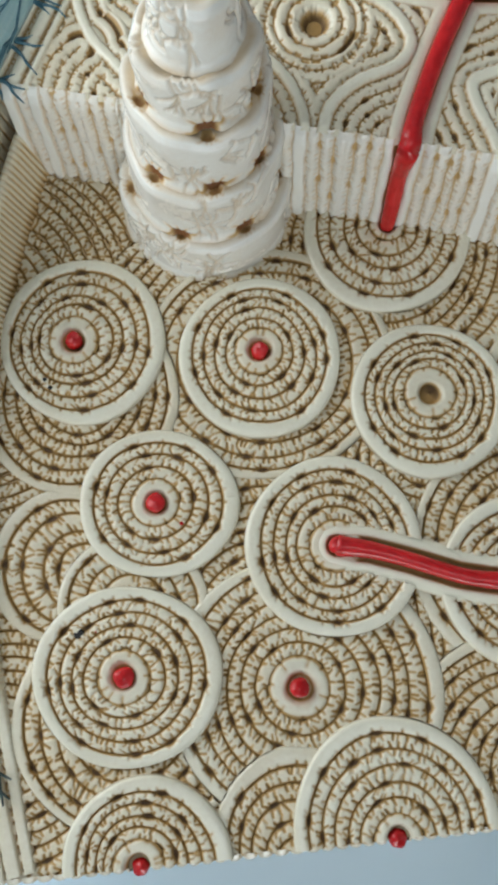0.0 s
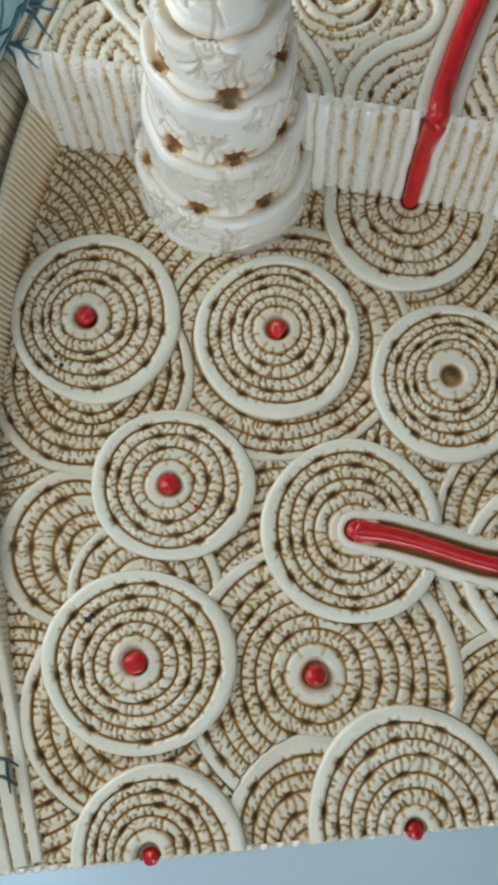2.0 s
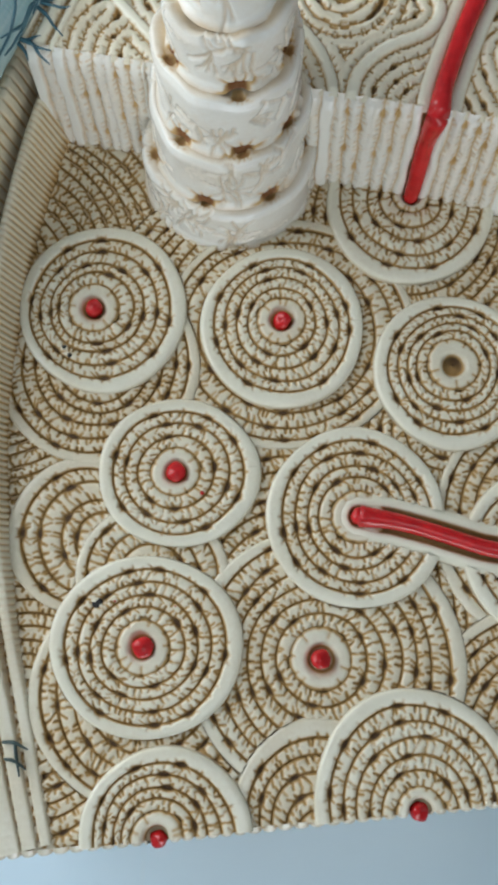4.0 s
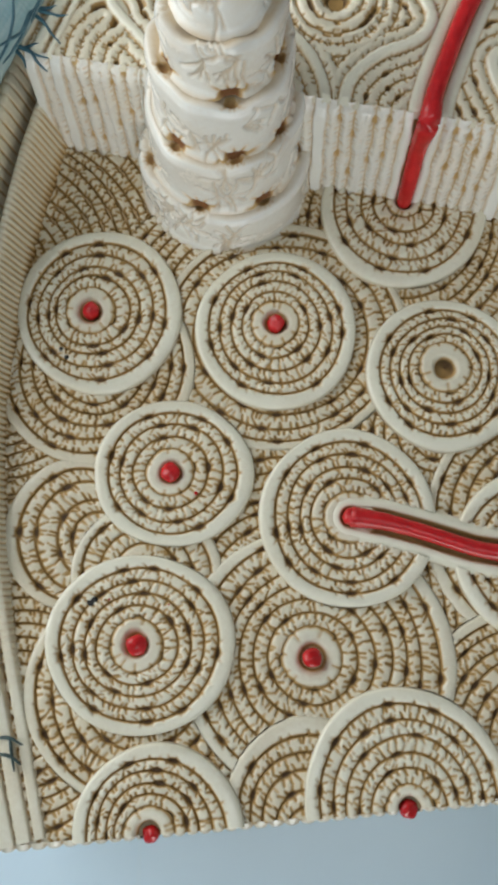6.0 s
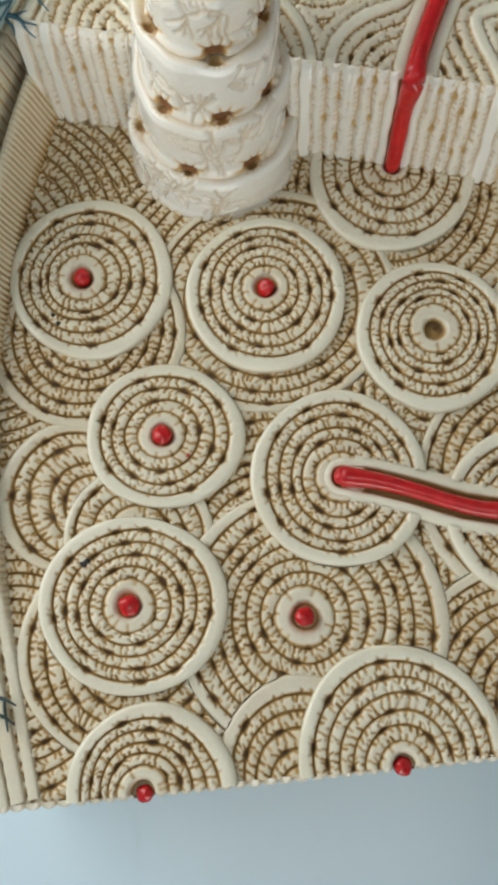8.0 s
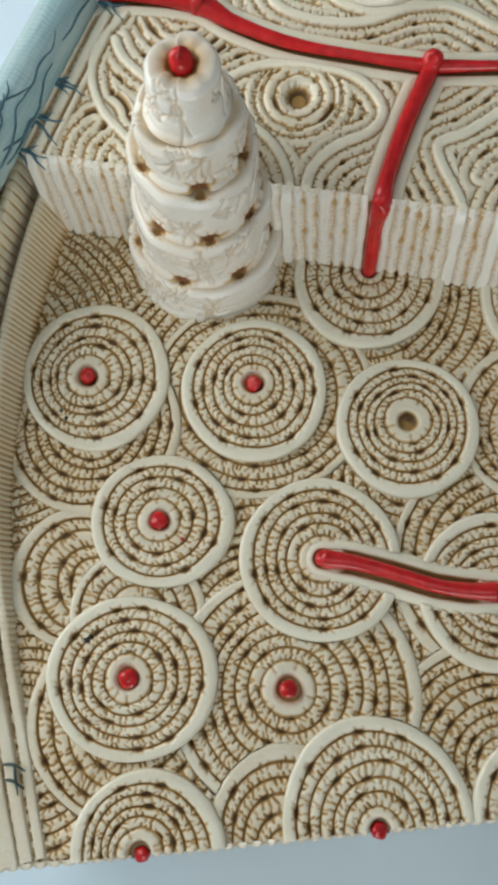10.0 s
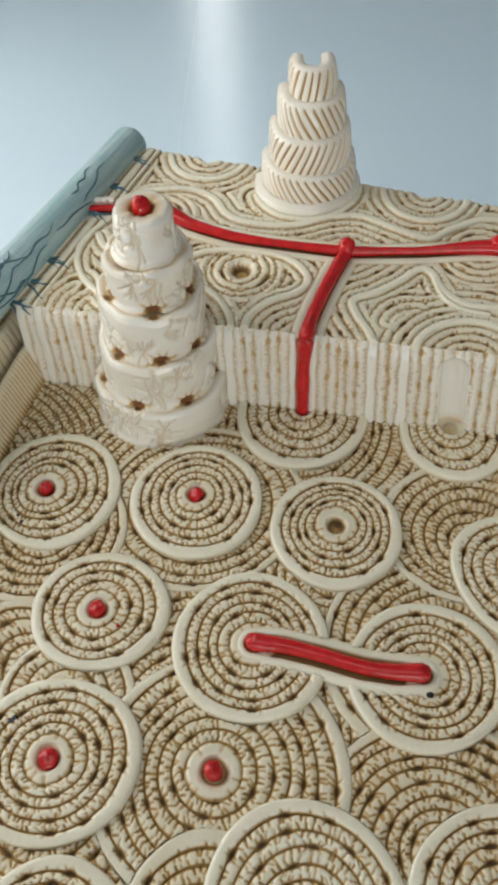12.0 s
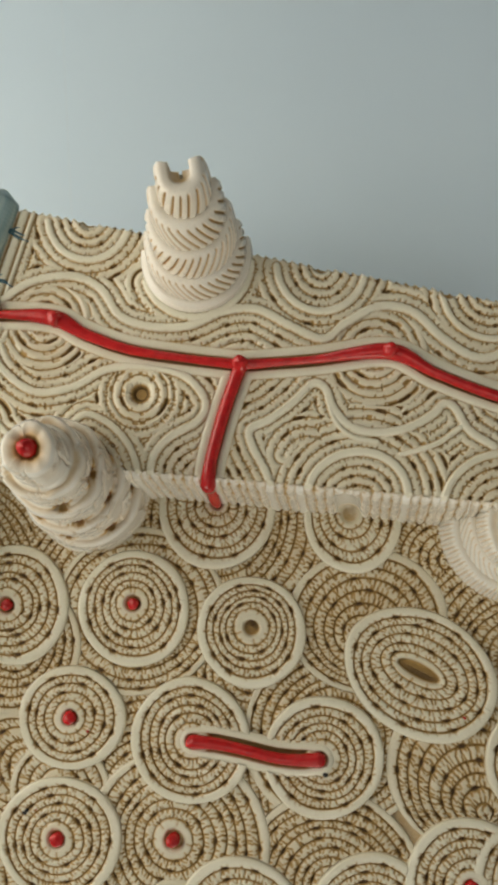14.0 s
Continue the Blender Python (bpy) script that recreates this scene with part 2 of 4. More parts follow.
def as_parts(name, pieces, material, parent, label=""):
    for v, f, w in pieces:
        mesh_part(name, v * MM, f, material, parent, label, w)


def largest(v, f, w):
    """The largest connected piece."""
    lab = np.arange(len(v))
    while True:
        low = lab[f].min(1)
        nxt = lab.copy()
        np.minimum.at(nxt, f.reshape(-1), np.repeat(low, f.shape[1]))
        if (nxt == lab).all():
            break
        lab = nxt
    ids, count = np.unique(lab[f[:, 0]], return_counts=True)
    f = f[lab[f[:, 0]] == ids[count.argmax()]]
    return drop_loose(v, f, w)


def within(c, rx, ry, turn, x, y, shrink=0.5):
    ca, sa = math.cos(turn), math.sin(turn)
    dx, dy = x - c[0], y - c[1]
    return ((ca * dx + sa * dy) / (rx - shrink)) ** 2 + ((ca * dy - sa * dx) / (ry - shrink)) ** 2 < 1


PLAN = []                       # the systems' outlines, each overlying those before it


CROSS = [(47.8, 50.0), (56, 48.2), (65, 45.1), (77, 40.4), (85, 38.5), (92.6, 37.6)]


def channel_depth(x, y):
    """0 on the cross vessel's line, 1 at the edge of its channel."""
    far = np.full(np.shape(x), 1e9)
    for (ax, ay), (bx, by) in zip(CROSS[:-1], CROSS[1:]):
        dx, dy = bx - ax, by - ay
        t = np.clip(((x - ax) * dx + (y - ay) * dy) / (dx * dx + dy * dy), 0, 1)
        far = np.minimum(far, np.hypot(x - ax - t * dx, y - ay - t * dy))
    end = np.minimum(np.hypot(x - CROSS[0][0], y - CROSS[0][1]), np.hypot(x - CROSS[-1][0], y - CROSS[-1][1]))
    return far / (6.6 - 1.0 * smoothstep(7.0, 3.0, end))


def in_channel(x, y):
    return channel_depth(x, y) < 0.82


def clear_of(order):
    """Where the system of that number is not overlain by a later one."""
    def keep(x, y):
        ok = in_low(x, y)
        ok &= ~in_channel(x, y)
        for c, rx, ry, turn in PLAN[order + 1:]:
            ok &= ~within(c, rx, ry, turn, x, y)
        return ok
    return keep


def system(order, z, rings, rim=2.7, hub=0.0, heart=None, name="osteon", label="", tall=0.95, ticks=1.75, wob=0.012, rim_tall=1.12, hub_y=0.0, sink=0.9, floor=0.75, flat=0.6, stain=0.05):
    """One osteon: a base plate with rings of lamellae on it, the outermost a plain rim, the innermost a plain hub round the canal.
    heart: where the innermost ring lies, when the rings are not centred alike."""
    c, rx, ry, turn = PLAN[order]
    keep = clear_of(order)
    heart = heart or c
    wobble = (wob, *rng.uniform(0, 6.28, 3))
    hub_y = hub_y or hub
    depth = (rx + ry) / 2 - (hub + hub_y) / 2                     # from the outline to the hub

    def outline(d, count, grow=0.0):
        """The outline moved in by d, turning towards the hub's own shape."""
        q = 1 - d / depth
        cc = np.array(heart) * (1 - q) + np.array(c) * q if q > 0 else np.array(heart)
        if q >= 0:
            ax, ay = hub + (rx - hub) * q, hub_y + (ry - hub_y) * q
        else:
            ax, ay = max(hub - (d - depth), 0.05), max(hub_y - (d - depth), 0.05)
        drift = np.array(wobble[1:]) + d * np.array([0.3, -0.26, 0.36])
        return ellipse(cc, max(ax, 0.03), max(ay, 0.03), turn, (wobble[0] + grow, *drift), count)

    k = 10
    ds = np.linspace(0.5, depth + 0.2 if hub else depth - 0.02, k)
    v = [np.concatenate([outline(0.5, 120), np.full((120, 1), z - 3.0)], 1)]
    for d in ds:
        v.append(np.concatenate([outline(d, 120), np.full((120, 1), z - 0.32)], 1))
    n = len(v)
    v = np.concatenate(v)
    a = np.arange(120)
    f = np.concatenate([np.stack([i * 120 + a, i * 120 + (a + 1) % 120, (i + 1) * 120 + (a + 1) % 120, (i + 1) * 120 + a], 1) for i in range(n - 1)])
    w = np.full(len(v), 0.75)
    ok = keep(v[:, 0], v[:, 1])
    f = f[ok[f].all(1)]
    v, f, w = largest(v, f, w)
    plate = mesh_part(name, v * MM, f, BONE, bone_model, label, w)
    edges = [rim + (depth - rim) * (i + (rng.uniform(-0.13, 0.13) if 0 < i < rings else 0)) / rings for i in range(rings + 1)]

    def gaps(d):
        q = max(2, int(2 * math.pi * max(1.5, (rx + ry) / 2 - d) / 13.0))
        return np.mod(rng.uniform(0, 1) + (np.arange(q) + rng.uniform(-0.32, 0.32, q)) / q, 1)

    grooves = [gaps(e) for e in edges]

    def ring(d0, d1, kind, pits, high):
        count = max(60, int(2 * math.pi * ((rx + ry) / 2 - (d0 + d1) / 2) / 0.25))
        return ribbon(outline(d1, count), outline(d0, count), z, high, ticks if kind == "lamella" else 2.6, pits, kind=kind, keep=keep, stain=stain - 0.05 if kind == "rim" else stain + rng.uniform(-0.03, 0.04))

    # the path runs anticlockwise, so its right side is the outer one
    if rim:
        as_parts("rim", ring(0.0, rim, "rim", (grooves[0], ()), rim_tall), BONE, plate)
    for i in range(rings):
        as_parts("lamella", ring(edges[i], edges[i + 1], "lamella", (grooves[i + 1], grooves[i]), tall * rng.uniform(0.93, 1.05)), BONE, plate)
    if hub:
        hub_bowl(heart, hub + 0.1, hub_y + 0.1, turn, z, plate, sink, floor, flat)
    return plate


def hub_bowl(c, rx, ry, turn, z, parent, depth, floor, flat=0.62):
    """The plain inner ring of an osteon that sinks softly to its canal. floor: how brown the canal is; flat: where the slope begins."""
    th = np.linspace(0, 2 * math.pi, 72, endpoint=False)
    ph = rng.uniform(0, 6.28, 4)
    wav = 1 + 0.02 * np.sin(2 * th + ph[0]) + 0.015 * np.sin(3 * th + ph[1])
    marks = (np.arange(11) + rng.uniform(-0.35, 0.35, 11)) * 2 * math.pi / 11
    reach = rng.uniform(0.05, 0.42, 11)
    low = 0.34
    rows, ws = [], []
    ca, sa = math.cos(turn), math.sin(turn)
    for q in (1.03, 1.0, 0.96, 0.9, 0.84, 0.78, 0.72, 0.66, 0.58, 0.5, 0.42, 0.34, 0.26, 0.18, 0.1, 0.01):
        gap = np.abs((th[:, None] - marks[None] + math.pi) % (2 * math.pi) - math.pi) * rx * q
        tick = (np.exp(-(gap / 0.36) ** 2) * smoothstep(0.97 - reach, 1.02 - reach, np.full(11, q))[None]).max(1)
        fall = 1 - smoothstep(low, flat + 0.08 * np.sin(th + ph[2]), np.full(72, q))
        up = 0.95 - 0.65 * smoothstep(0.86, 1.02, np.full(72, q)) - (0.95 + depth) * fall - 0.25 * tick
        ax, ay = (rx - ry + ry * q) * wav, ry * q * wav
        x, y = ax * np.cos(th), ay * np.sin(th)
        rows.append(np.stack([c[0] + ca * x - sa * y, c[1] + sa * x + ca * y, z + up], 1))
        ws.append(0.06 + 0.5 * smoothstep(0.88, 1.0, np.full(72, q)) + 0.42 * tick + floor * smoothstep(0.25, 1.0, fall) * (1 + 0.25 * np.sin(th + ph[3])))
    v = np.stack(rows, 1).reshape(-1, 3)
    f = grid_faces(72, len(rows), True)
    f = f[(in_low(v[:, 0], v[:, 1]) | (v[:, 1] > step_bottom(v[:, 0])))[f].all(1)]
    return mesh_part("hub", v * MM, f, BONE, parent, "", np.stack(ws, 1).reshape(-1))


def stub(c, z, r, high, parent, lean=0.0):
    """The cut end of a red capillary."""
    zs = np.array([-1.5, 0.45 * high, 0.8 * high, 0.97 * high, high])
    rs = np.array([1.0, 1.0, 0.9, 0.6, 0.01]) * r
    th = np.linspace(0, 2 * math.pi, 20, endpoint=False)
    v = np.concatenate([np.stack([c[0] + rs[i] * np.cos(th) * (1 + 0.07 * np.sin(3 * th + c[0]) + 0.05 * np.sin(5 * th + i)) + lean * zs[i], c[1] + rs[i] * np.sin(th) * (1 + 0.05 * np.sin(4 * th + c[1])), z + zs[i] + 0.12 * high * np.sin(th + c[0]) * (i > 0)], 1) for i in range(5)])
    return mesh_part("capillary", v * MM, [(i * 20 + a, i * 20 + (a + 1) % 20, (i + 1) * 20 + (a + 1) % 20, (i + 1) * 20 + a) for i in range(4) for a in range(20)], RED, parent, "glossy red capillary end")


# old, half-erased systems that fill the ground, from the deepest up: centre, rx, ry, rings, rim, where the rings close in, hub
OLD = [
    ((-46, 120), 66, 66, 20, 0, None, 0.0),
    ((150, 100), 50, 50, 15, 0, None, 0.0),
    ((34, 100), 50, 48, 15, 0, None, 0.0),
    ((-36, 10), 42, 42, 13, 0, None, 0.0),
    ((170, 60), 42, 42, 13, 0, None, 0.0),
    ((30, 30), 46, 46, 14, 0, None, 0.0),
    ((68, 128), 42, 42, 12, 0, None, 0.0),
    ((72, 70), 30, 30, 9, 0, None, 0.0),
    ((100, 44.5), 34, 33.5, 9, 3.0, None, 0.0),
    ((117.5, 83), 29, 26.5, 7, 3.0, (114.5, 77.5), 0.0),
    ((34, 99), 33, 31, 8, 2.6, None, 0.0),
    ((-20.5, 50.5), 19.0, 19.6, 5, 2.8, (-12.5, 47.5), 0.0),
    ((-15, 94), 26.4, 26.2, 7, 3.2, None, 0.0),
    ((-6, 12), 28.4, 28.2, 7, 2.8, None, 0.0),
    ((-4, 39), 18.8, 18.6, 4, 2.8, None, 0.0),
    ((143, 27), 28.2, 28.0, 8, 3.0, (147, 10), 0.0),
    ((89, -6), 33.0, 33.0, 9, 3.0, None, 0.0),
    ((37.2, 15.6), 33.4, 33.4, 6, 3.4, (35.6, 16.8), 7.3),
    ((32, -16.4), 19.4, 20.0, 6, 3.2, (32, -25), 0.0),
]
# raised ones: centre, rx, ry, turn, rings, hub, capillary radius, where the rings close in
YOUNG = [
    ((-13.2, 108.6), 22.0, 22.4, 0.0, 4, 6.4, 2.2, (-15.6, 108.8)),
    ((32.7, 100.2), 20.9, 21.9, 0.0, 4, 6.2, 2.2, (32.6, 101.8)),
    ((75.0, 85.2), 20.3, 20.3, 0.0, 4, 6.6, 0.0, (75.4, 87.0)),
    ((4.1, 64.3), 20.4, 18.8, 0.0, 3, 6.0, 2.5, (3.3, 64.4)),
    ((-5.9, 22.8), 23.5, 21.5, 0.0, 4, 6.4, 2.6, (-6.8, 22.4)),
    ((-3.4, -20.0), 20.0, 19.8, 0.0, 4, 6.0, 2.1, (-5.4, -20.4)),
    ((55.4, -17.6), 24.4, 26.6, 0.0, 5, 5.6, 2.3, (55.6, -19.0)),
    ((101.8, -18.4), 22.6, 22.8, 0.0, 4, 6.0, 2.3, None),
    ((137.5, -11.5), 23.0, 23.0, 0.0, 4, 6.0, 2.3, None),
    ((69.2, 131.5), 22.2, 22.3, 0.0, 4, 4.6, 0.0, (69.5, 134.0)),
    ((118.3, 120.2), 18.0, 20.2, 0.0, 3, 5.4, 0.0, (118.0, 122.0)),
    ((133.0, 61.6), 28.6, 22.2, radians(-36), 4, 10.6, 0.0, (132.6, 63.0)),
    ((160.5, -14.5), 23.2, 23.2, 0.0, 4, 6.0, 0.0, None),
    ((170.0, 26.0), 20.6, 20.6, 0.0, 4, 6.0, 0.0, None),
    ((47.0, 50.1), 22.0, 22.7, 0.0, 4, 6.4, 0.0, (47.6, 50.0)),
    ((93.8, 37.9), 21.6, 21.5, 0.0, 4, 6.2, 0.0, None),
]
for c, rx, ry, n, rim, heart, hub in OLD:
    PLAN.append((c, rx, ry, 0.0))
for c, rx, ry, turn, n, hub, red, heart in YOUNG:
    PLAN.append((c, rx, ry, turn))
for i, (c, rx, ry, n, rim, heart, hub) in enumerate(OLD):
    old = system(i, LOW - 1.3 + 0.03 * i, n, rim, hub=hub, heart=heart, name="old_osteon", label="sunken osteon round a red capillary" if hub else "", tall=0.9, ticks=1.75, rim_tall=0.98, stain=0.11 if hub else 0.15)
    if hub:
        stub(heart, LOW - 0.4, 2.4, 3.0, old)

TOP = LOW + 0.2
young = []
for i, (c, rx, ry, turn, n, hub, red, heart) in enumerate(YOUNG):
    hub_y = 4.8 if turn else 0.0
    o = system(len(OLD) + i, TOP + 0.12 * (i % 3), n, 3.7, hub, hub_y=hub_y, heart=heart, sink=1.2 if i in (5, 6) else 1.1 if turn else 1.3 if i == 2 else 0.9, floor=0.66 if i == 2 else 0.28 if i == 10 else 0.62 if turn else 0.75, flat=0.7 if turn else 0.8 if i == 10 else 0.5 if i == 2 else 0.6, label="raised osteon of ringed lamellae" + (" round a red capillary" if red else ""))
    young.append(o)
    if red:
        if i in (5, 6):
            stub((heart[0], front_y(heart[0]) - 0.1), 81.6, red, 3.9, o)
        else:
            stub(heart or c, TOP, red, 2.4, o, 0.1)
pair_l, pair_r = young[-2:]


def spline(points, step):
    """A smooth line through the points, at even steps."""
    p = np.asarray(points, float)
    q = np.vstack([2 * p[0] - p[1], p, 2 * p[-1] - p[-2]])
    out = []
    for i in range(1, len(q) - 2):
        a, b, c, d = q[i - 1], q[i], q[i + 1], q[i + 2]
        for t in np.linspace(0, 1, 24, endpoint=False):
            out.append(0.5 * (2 * b + (c - a) * t + (2 * a - 5 * b + 4 * c - d) * t * t + (3 * b - a - 3 * c + d) * t ** 3))
    out = np.array(out + [p[-1]])
    s = np.concatenate([[0], np.cumsum(np.linalg.norm(np.diff(out, axis=0), axis=1))])
    at = np.linspace(0, s[-1], max(3, int(s[-1] / step)))
    return np.stack([np.interp(at, s, out[:, k]) for k in range(out.shape[1])], 1)


def tube(name, points, radius, material, parent, label="", sides=16, step=1.0, rough=0.004):
    """A vessel along a line. radius: millimetres, or one for each point."""
    pts = np.asarray(points, float)
    rad = np.full(len(pts), radius, float) if np.isscalar(radius) else np.asarray(radius, float)
    p = spline(np.concatenate([pts, rad[:, None]], 1), step)
    r, p = p[:, 3], p[:, :3]
    tan = np.gradient(p, axis=0)
    tan /= np.linalg.norm(tan, axis=1)[:, None]
    ref = np.where(np.abs(tan[:, 2:3]) > 0.8, np.array([[1.0, 0, 0]]), UP[None])
    a = np.cross(tan, ref)
    a /= np.linalg.norm(a, axis=1)[:, None]
    b = np.cross(a, tan)
    th = np.linspace(0, 2 * math.pi, sides, endpoint=False)
    n = len(p)
    wav = 1 + rough * np.sin(np.arange(n) * 0.9 * step)[:, None] * np.cos(th * 2)[None] + rough * rng.normal(0, 0.35, (n, 1))
    v = p[:, None] + r[:, None, None] * wav[:, :, None] * (a[:, None] * np.cos(th)[None, :, None] + b[:, None] * np.sin(th)[None, :, None])
    v = np.concatenate([(p[0] - tan[0] * r[0] * 0.5)[None, None].repeat(sides, 1) + 0.25 * (v[:1] - p[0]), v, (p[-1] + tan[-1] * r[-1] * 0.5)[None, None].repeat(sides, 1) + 0.25 * (v[-1:] - p[-1])])
    n += 2
    f = grid_faces(sides, n, True)
    v = v.transpose(1, 0, 2).reshape(-1, 3)
    caps = [tuple(i * n for i in range(sides))[::-1], tuple(i * n + n - 1 for i in range(sides))]
    me_faces = [tuple(q) for q in f.tolist()] + caps
    me = bpy.data.meshes.new(name)
    me.from_pydata((v * MM).tolist(), [], me_faces)
    me.materials.append(material)
    me.polygons.foreach_set("use_smooth", np.ones(len(me.polygons), bool))
    ob = new(name, me)
    ob.parent = parent
    return tagged(ob, label)


# cross vessel in its smooth channel
cross = CROSS
cx, cy = np.meshgrid(np.arange(38, 103, 0.35), np.arange(26, 62, 0.35), indexing="ij")
q = channel_depth(cx, cy)
ch = 1.5 - 1.1 * smoothstep(0.66, 1.0, q) - 1.7 * smoothstep(0.54, 0.38, q)
cw = 0.8 * smoothstep(0.56, 0.42, q) + 0.3 * smoothstep(0.85, 1.0, q) - 0.05
on = q < 1.0
number = np.full(cx.shape, -1)
number[on] = np.arange(on.sum())
quad = np.stack([number[:-1, :-1], number[1:, :-1], number[1:, 1:], number[:-1, 1:]], -1).reshape(-1, 4)
mesh_part("vessel_channel", np.stack([cx[on], cy[on], TOP - 0.1 + ch[on]], 1) * MM, quad[(quad >= 0).all(1)], BONE, bone_model, "smooth pale channel for the cross vessel", cw[on])
tube("cross_vessel", [(x, y, TOP + 2.1) for x, y in cross], [2.7, 2.2, 2.0, 2.0, 2.2, 2.7], RED, bone_model, "glossy red blood vessel joining two osteons")
stub(CROSS[0], TOP + 2.0, 2.2, 2.4, bone_model)
stub(CROSS[-1], TOP + 2.0, 2.2, 2.4, bone_model)


# ---- relief that follows ridge lines: the upper surface and the step ----
def line_field(x, y, lines):
    """The nearest line for each point: how far it is from that line's edge, the place along it and the line's number."""
    best = np.full(x.shape, 1e9)
    along = np.zeros(x.shape)
    which = np.zeros(x.shape, int)
    score = np.full(x.shape, 1e9)
    for k, (pts, half, *pull) in enumerate(lines):
        p = np.asarray(pts, float)
        pull = pull[0] if pull else 0.0
        s0 = 0.0
        for a, b in zip(p[:-1], p[1:]):
            d = b - a
            ll = float(np.hypot(*d))
            t = np.clip(((x - a[0]) * d[0] + (y - a[1]) * d[1]) / (ll * ll), 0, 1)
            g = np.hypot(x - a[0] - t * d[0], y - a[1] - t * d[1]) - half
            rank = np.where(g < 0, g - 1000, g - pull)
            m = rank < score
            score[m] = rank[m]
            best[m], along[m], which[m] = g[m], (s0 + t * ll)[m], k
            s0 += ll
    return best, along, which


def relief(x, y, lines, vessels, bands, pitch=3.1, tall=1.0, lift=1.2, tick=1.9, pitted=1.0, notch=0.42, ropes=False, rounded=False):
    """Height and wash of lamellae that run beside the ridges and the vessels' banks."""
    d, s, k = line_field(x, y, lines)
    h = np.zeros_like(x)
    w = np.zeros_like(x)
    dv, sv, kv = line_field(x, y, vessels)
    dv_out = dv - bands
    near_v = dv_out < np.minimum(d - 12.0, 40.0) if ropes else dv_out < d
    dd = np.where(near_v, dv_out, d)
    ss = np.where(near_v, sv, s)
    kk = np.where(near_v, kv + 50, k).astype(float)
    q = dd / pitch
    band = np.floor(q)
    fr = q - band
    e = np.abs(fr - 0.5) * 2                      # 0 in the middle of a lamella, 1 in the groove
    side = np.where(fr > 0.5, 1.0, 0.0)
    h = tall * (1 - (e ** 2.2 if rounded else smoothstep(0.62, 1.04, e)) * 0.66)
    w = smoothstep(0.74, 0.97, e) * 0.5 + 0.09
    cell = np.floor(ss / tick + 0.5 * band)
    jit = hashed(cell, band, kk + side) - 0.5
    off = (ss / tick + 0.5 * band - cell - 0.5 - 0.55 * jit - 0.22 * (1 - e) * np.sign(jit)) * tick
    reach = hashed(cell, band + 7, kk + side * 3)
    cut = np.exp(-(off / 0.30) ** 2) * smoothstep(0.0, 0.3, e - 0.62 * reach + 0.02)
    h -= notch * cut
    w = np.maximum(w, 0.56 * cut)
    # lacunae in the grooves
    groove = np.round(q)
    sp = 12.5
    lc = np.floor(ss / sp + hashed(groove, kk))
    lo = (ss / sp + hashed(groove, kk) - lc - 0.5 - 0.3 * (hashed(lc, groove) - 0.5)) * sp
    wide = 0.42 + 0.45 * np.clip(np.abs(lo) / 2.2, 0, 1) ** 1.5
    pit = np.exp(-(lo / 1.8) ** 4) * smoothstep(wide, wide + 0.3, e) * (groove > 0) * pitted
    h -= 0.4 * pit
    w = np.maximum(w, 0.88 * pit)
    # ridges and vessel banks are plain
    m = (d < 0) & (d < dv_out)
    half = np.array([l[1] for l in lines])[k]
    rel = np.clip(1 + d / half, 0, 1)
    h = np.where(m, tall + (lift - tall + 0.25) * (1 - rel ** 3), h)
    nick = np.floor(s / 2.7 + k * 0.37)
    slip = (s / 2.7 + k * 0.37 - nick - 0.5 - 0.5 * (hashed(nick, k.astype(float)) - 0.5)) * 2.7
    nick = np.exp(-(slip / 0.42) ** 2) * smoothstep(0.35 + 0.5 * hashed(nick, k + 3.0), 1.0, rel) * ropes
    h = np.where(m, h - 0.4 * nick, h)
    w = np.where(m, np.maximum(0.34 * smoothstep(0.75, 1.0, rel), 0.45 * nick) - 0.03, w)
    m = (dv_out < 0) & ~((d < 0) & (d < dv_out))
    bank = np.clip(-dv_out / bands, 0, 1)
    h = np.where(m, tall * (0.55 + 0.55 * np.sin(np.clip(bank, 0, 1) * math.pi) ** 0.7), h)
    w = np.where(m, 0.45 * smoothstep(0.15, 0.0, bank) + 0.75 * smoothstep(0.8, 1.0, bank), w)
    m = dv < 0
    h = np.where(m, -0.6, h)
    w = np.where(m, 0.8, w)
    return h, w


def smooth2(points, step=1.5):
    return spline([(a, b, 0) for a, b in points], step)[:, :2]


def arc(c, r, a0, a1, ry=None):
    t = np.radians(np.linspace(a0, a1, 28))
    return np.stack([c[0] + r * np.cos(t), c[1] + (ry or r) * np.sin(t)], 1)


V_LEFT = [(-9, 212), (8, 210.2), (26, 205.5), (36, 198.0), (51, 189.6), (69.5, 183.2), (88.6, 177.4)]
V_RIGHT = [(88.6, 177.4), (113, 174.8), (139.2, 173.0), (153.5, 162.8), (171, 152.2), (200, 138)]
V_DOWN = [(88.6, 177.4), (80.2, 161.8), (73.5, 147), (71.2, step_top(71) - 1)]

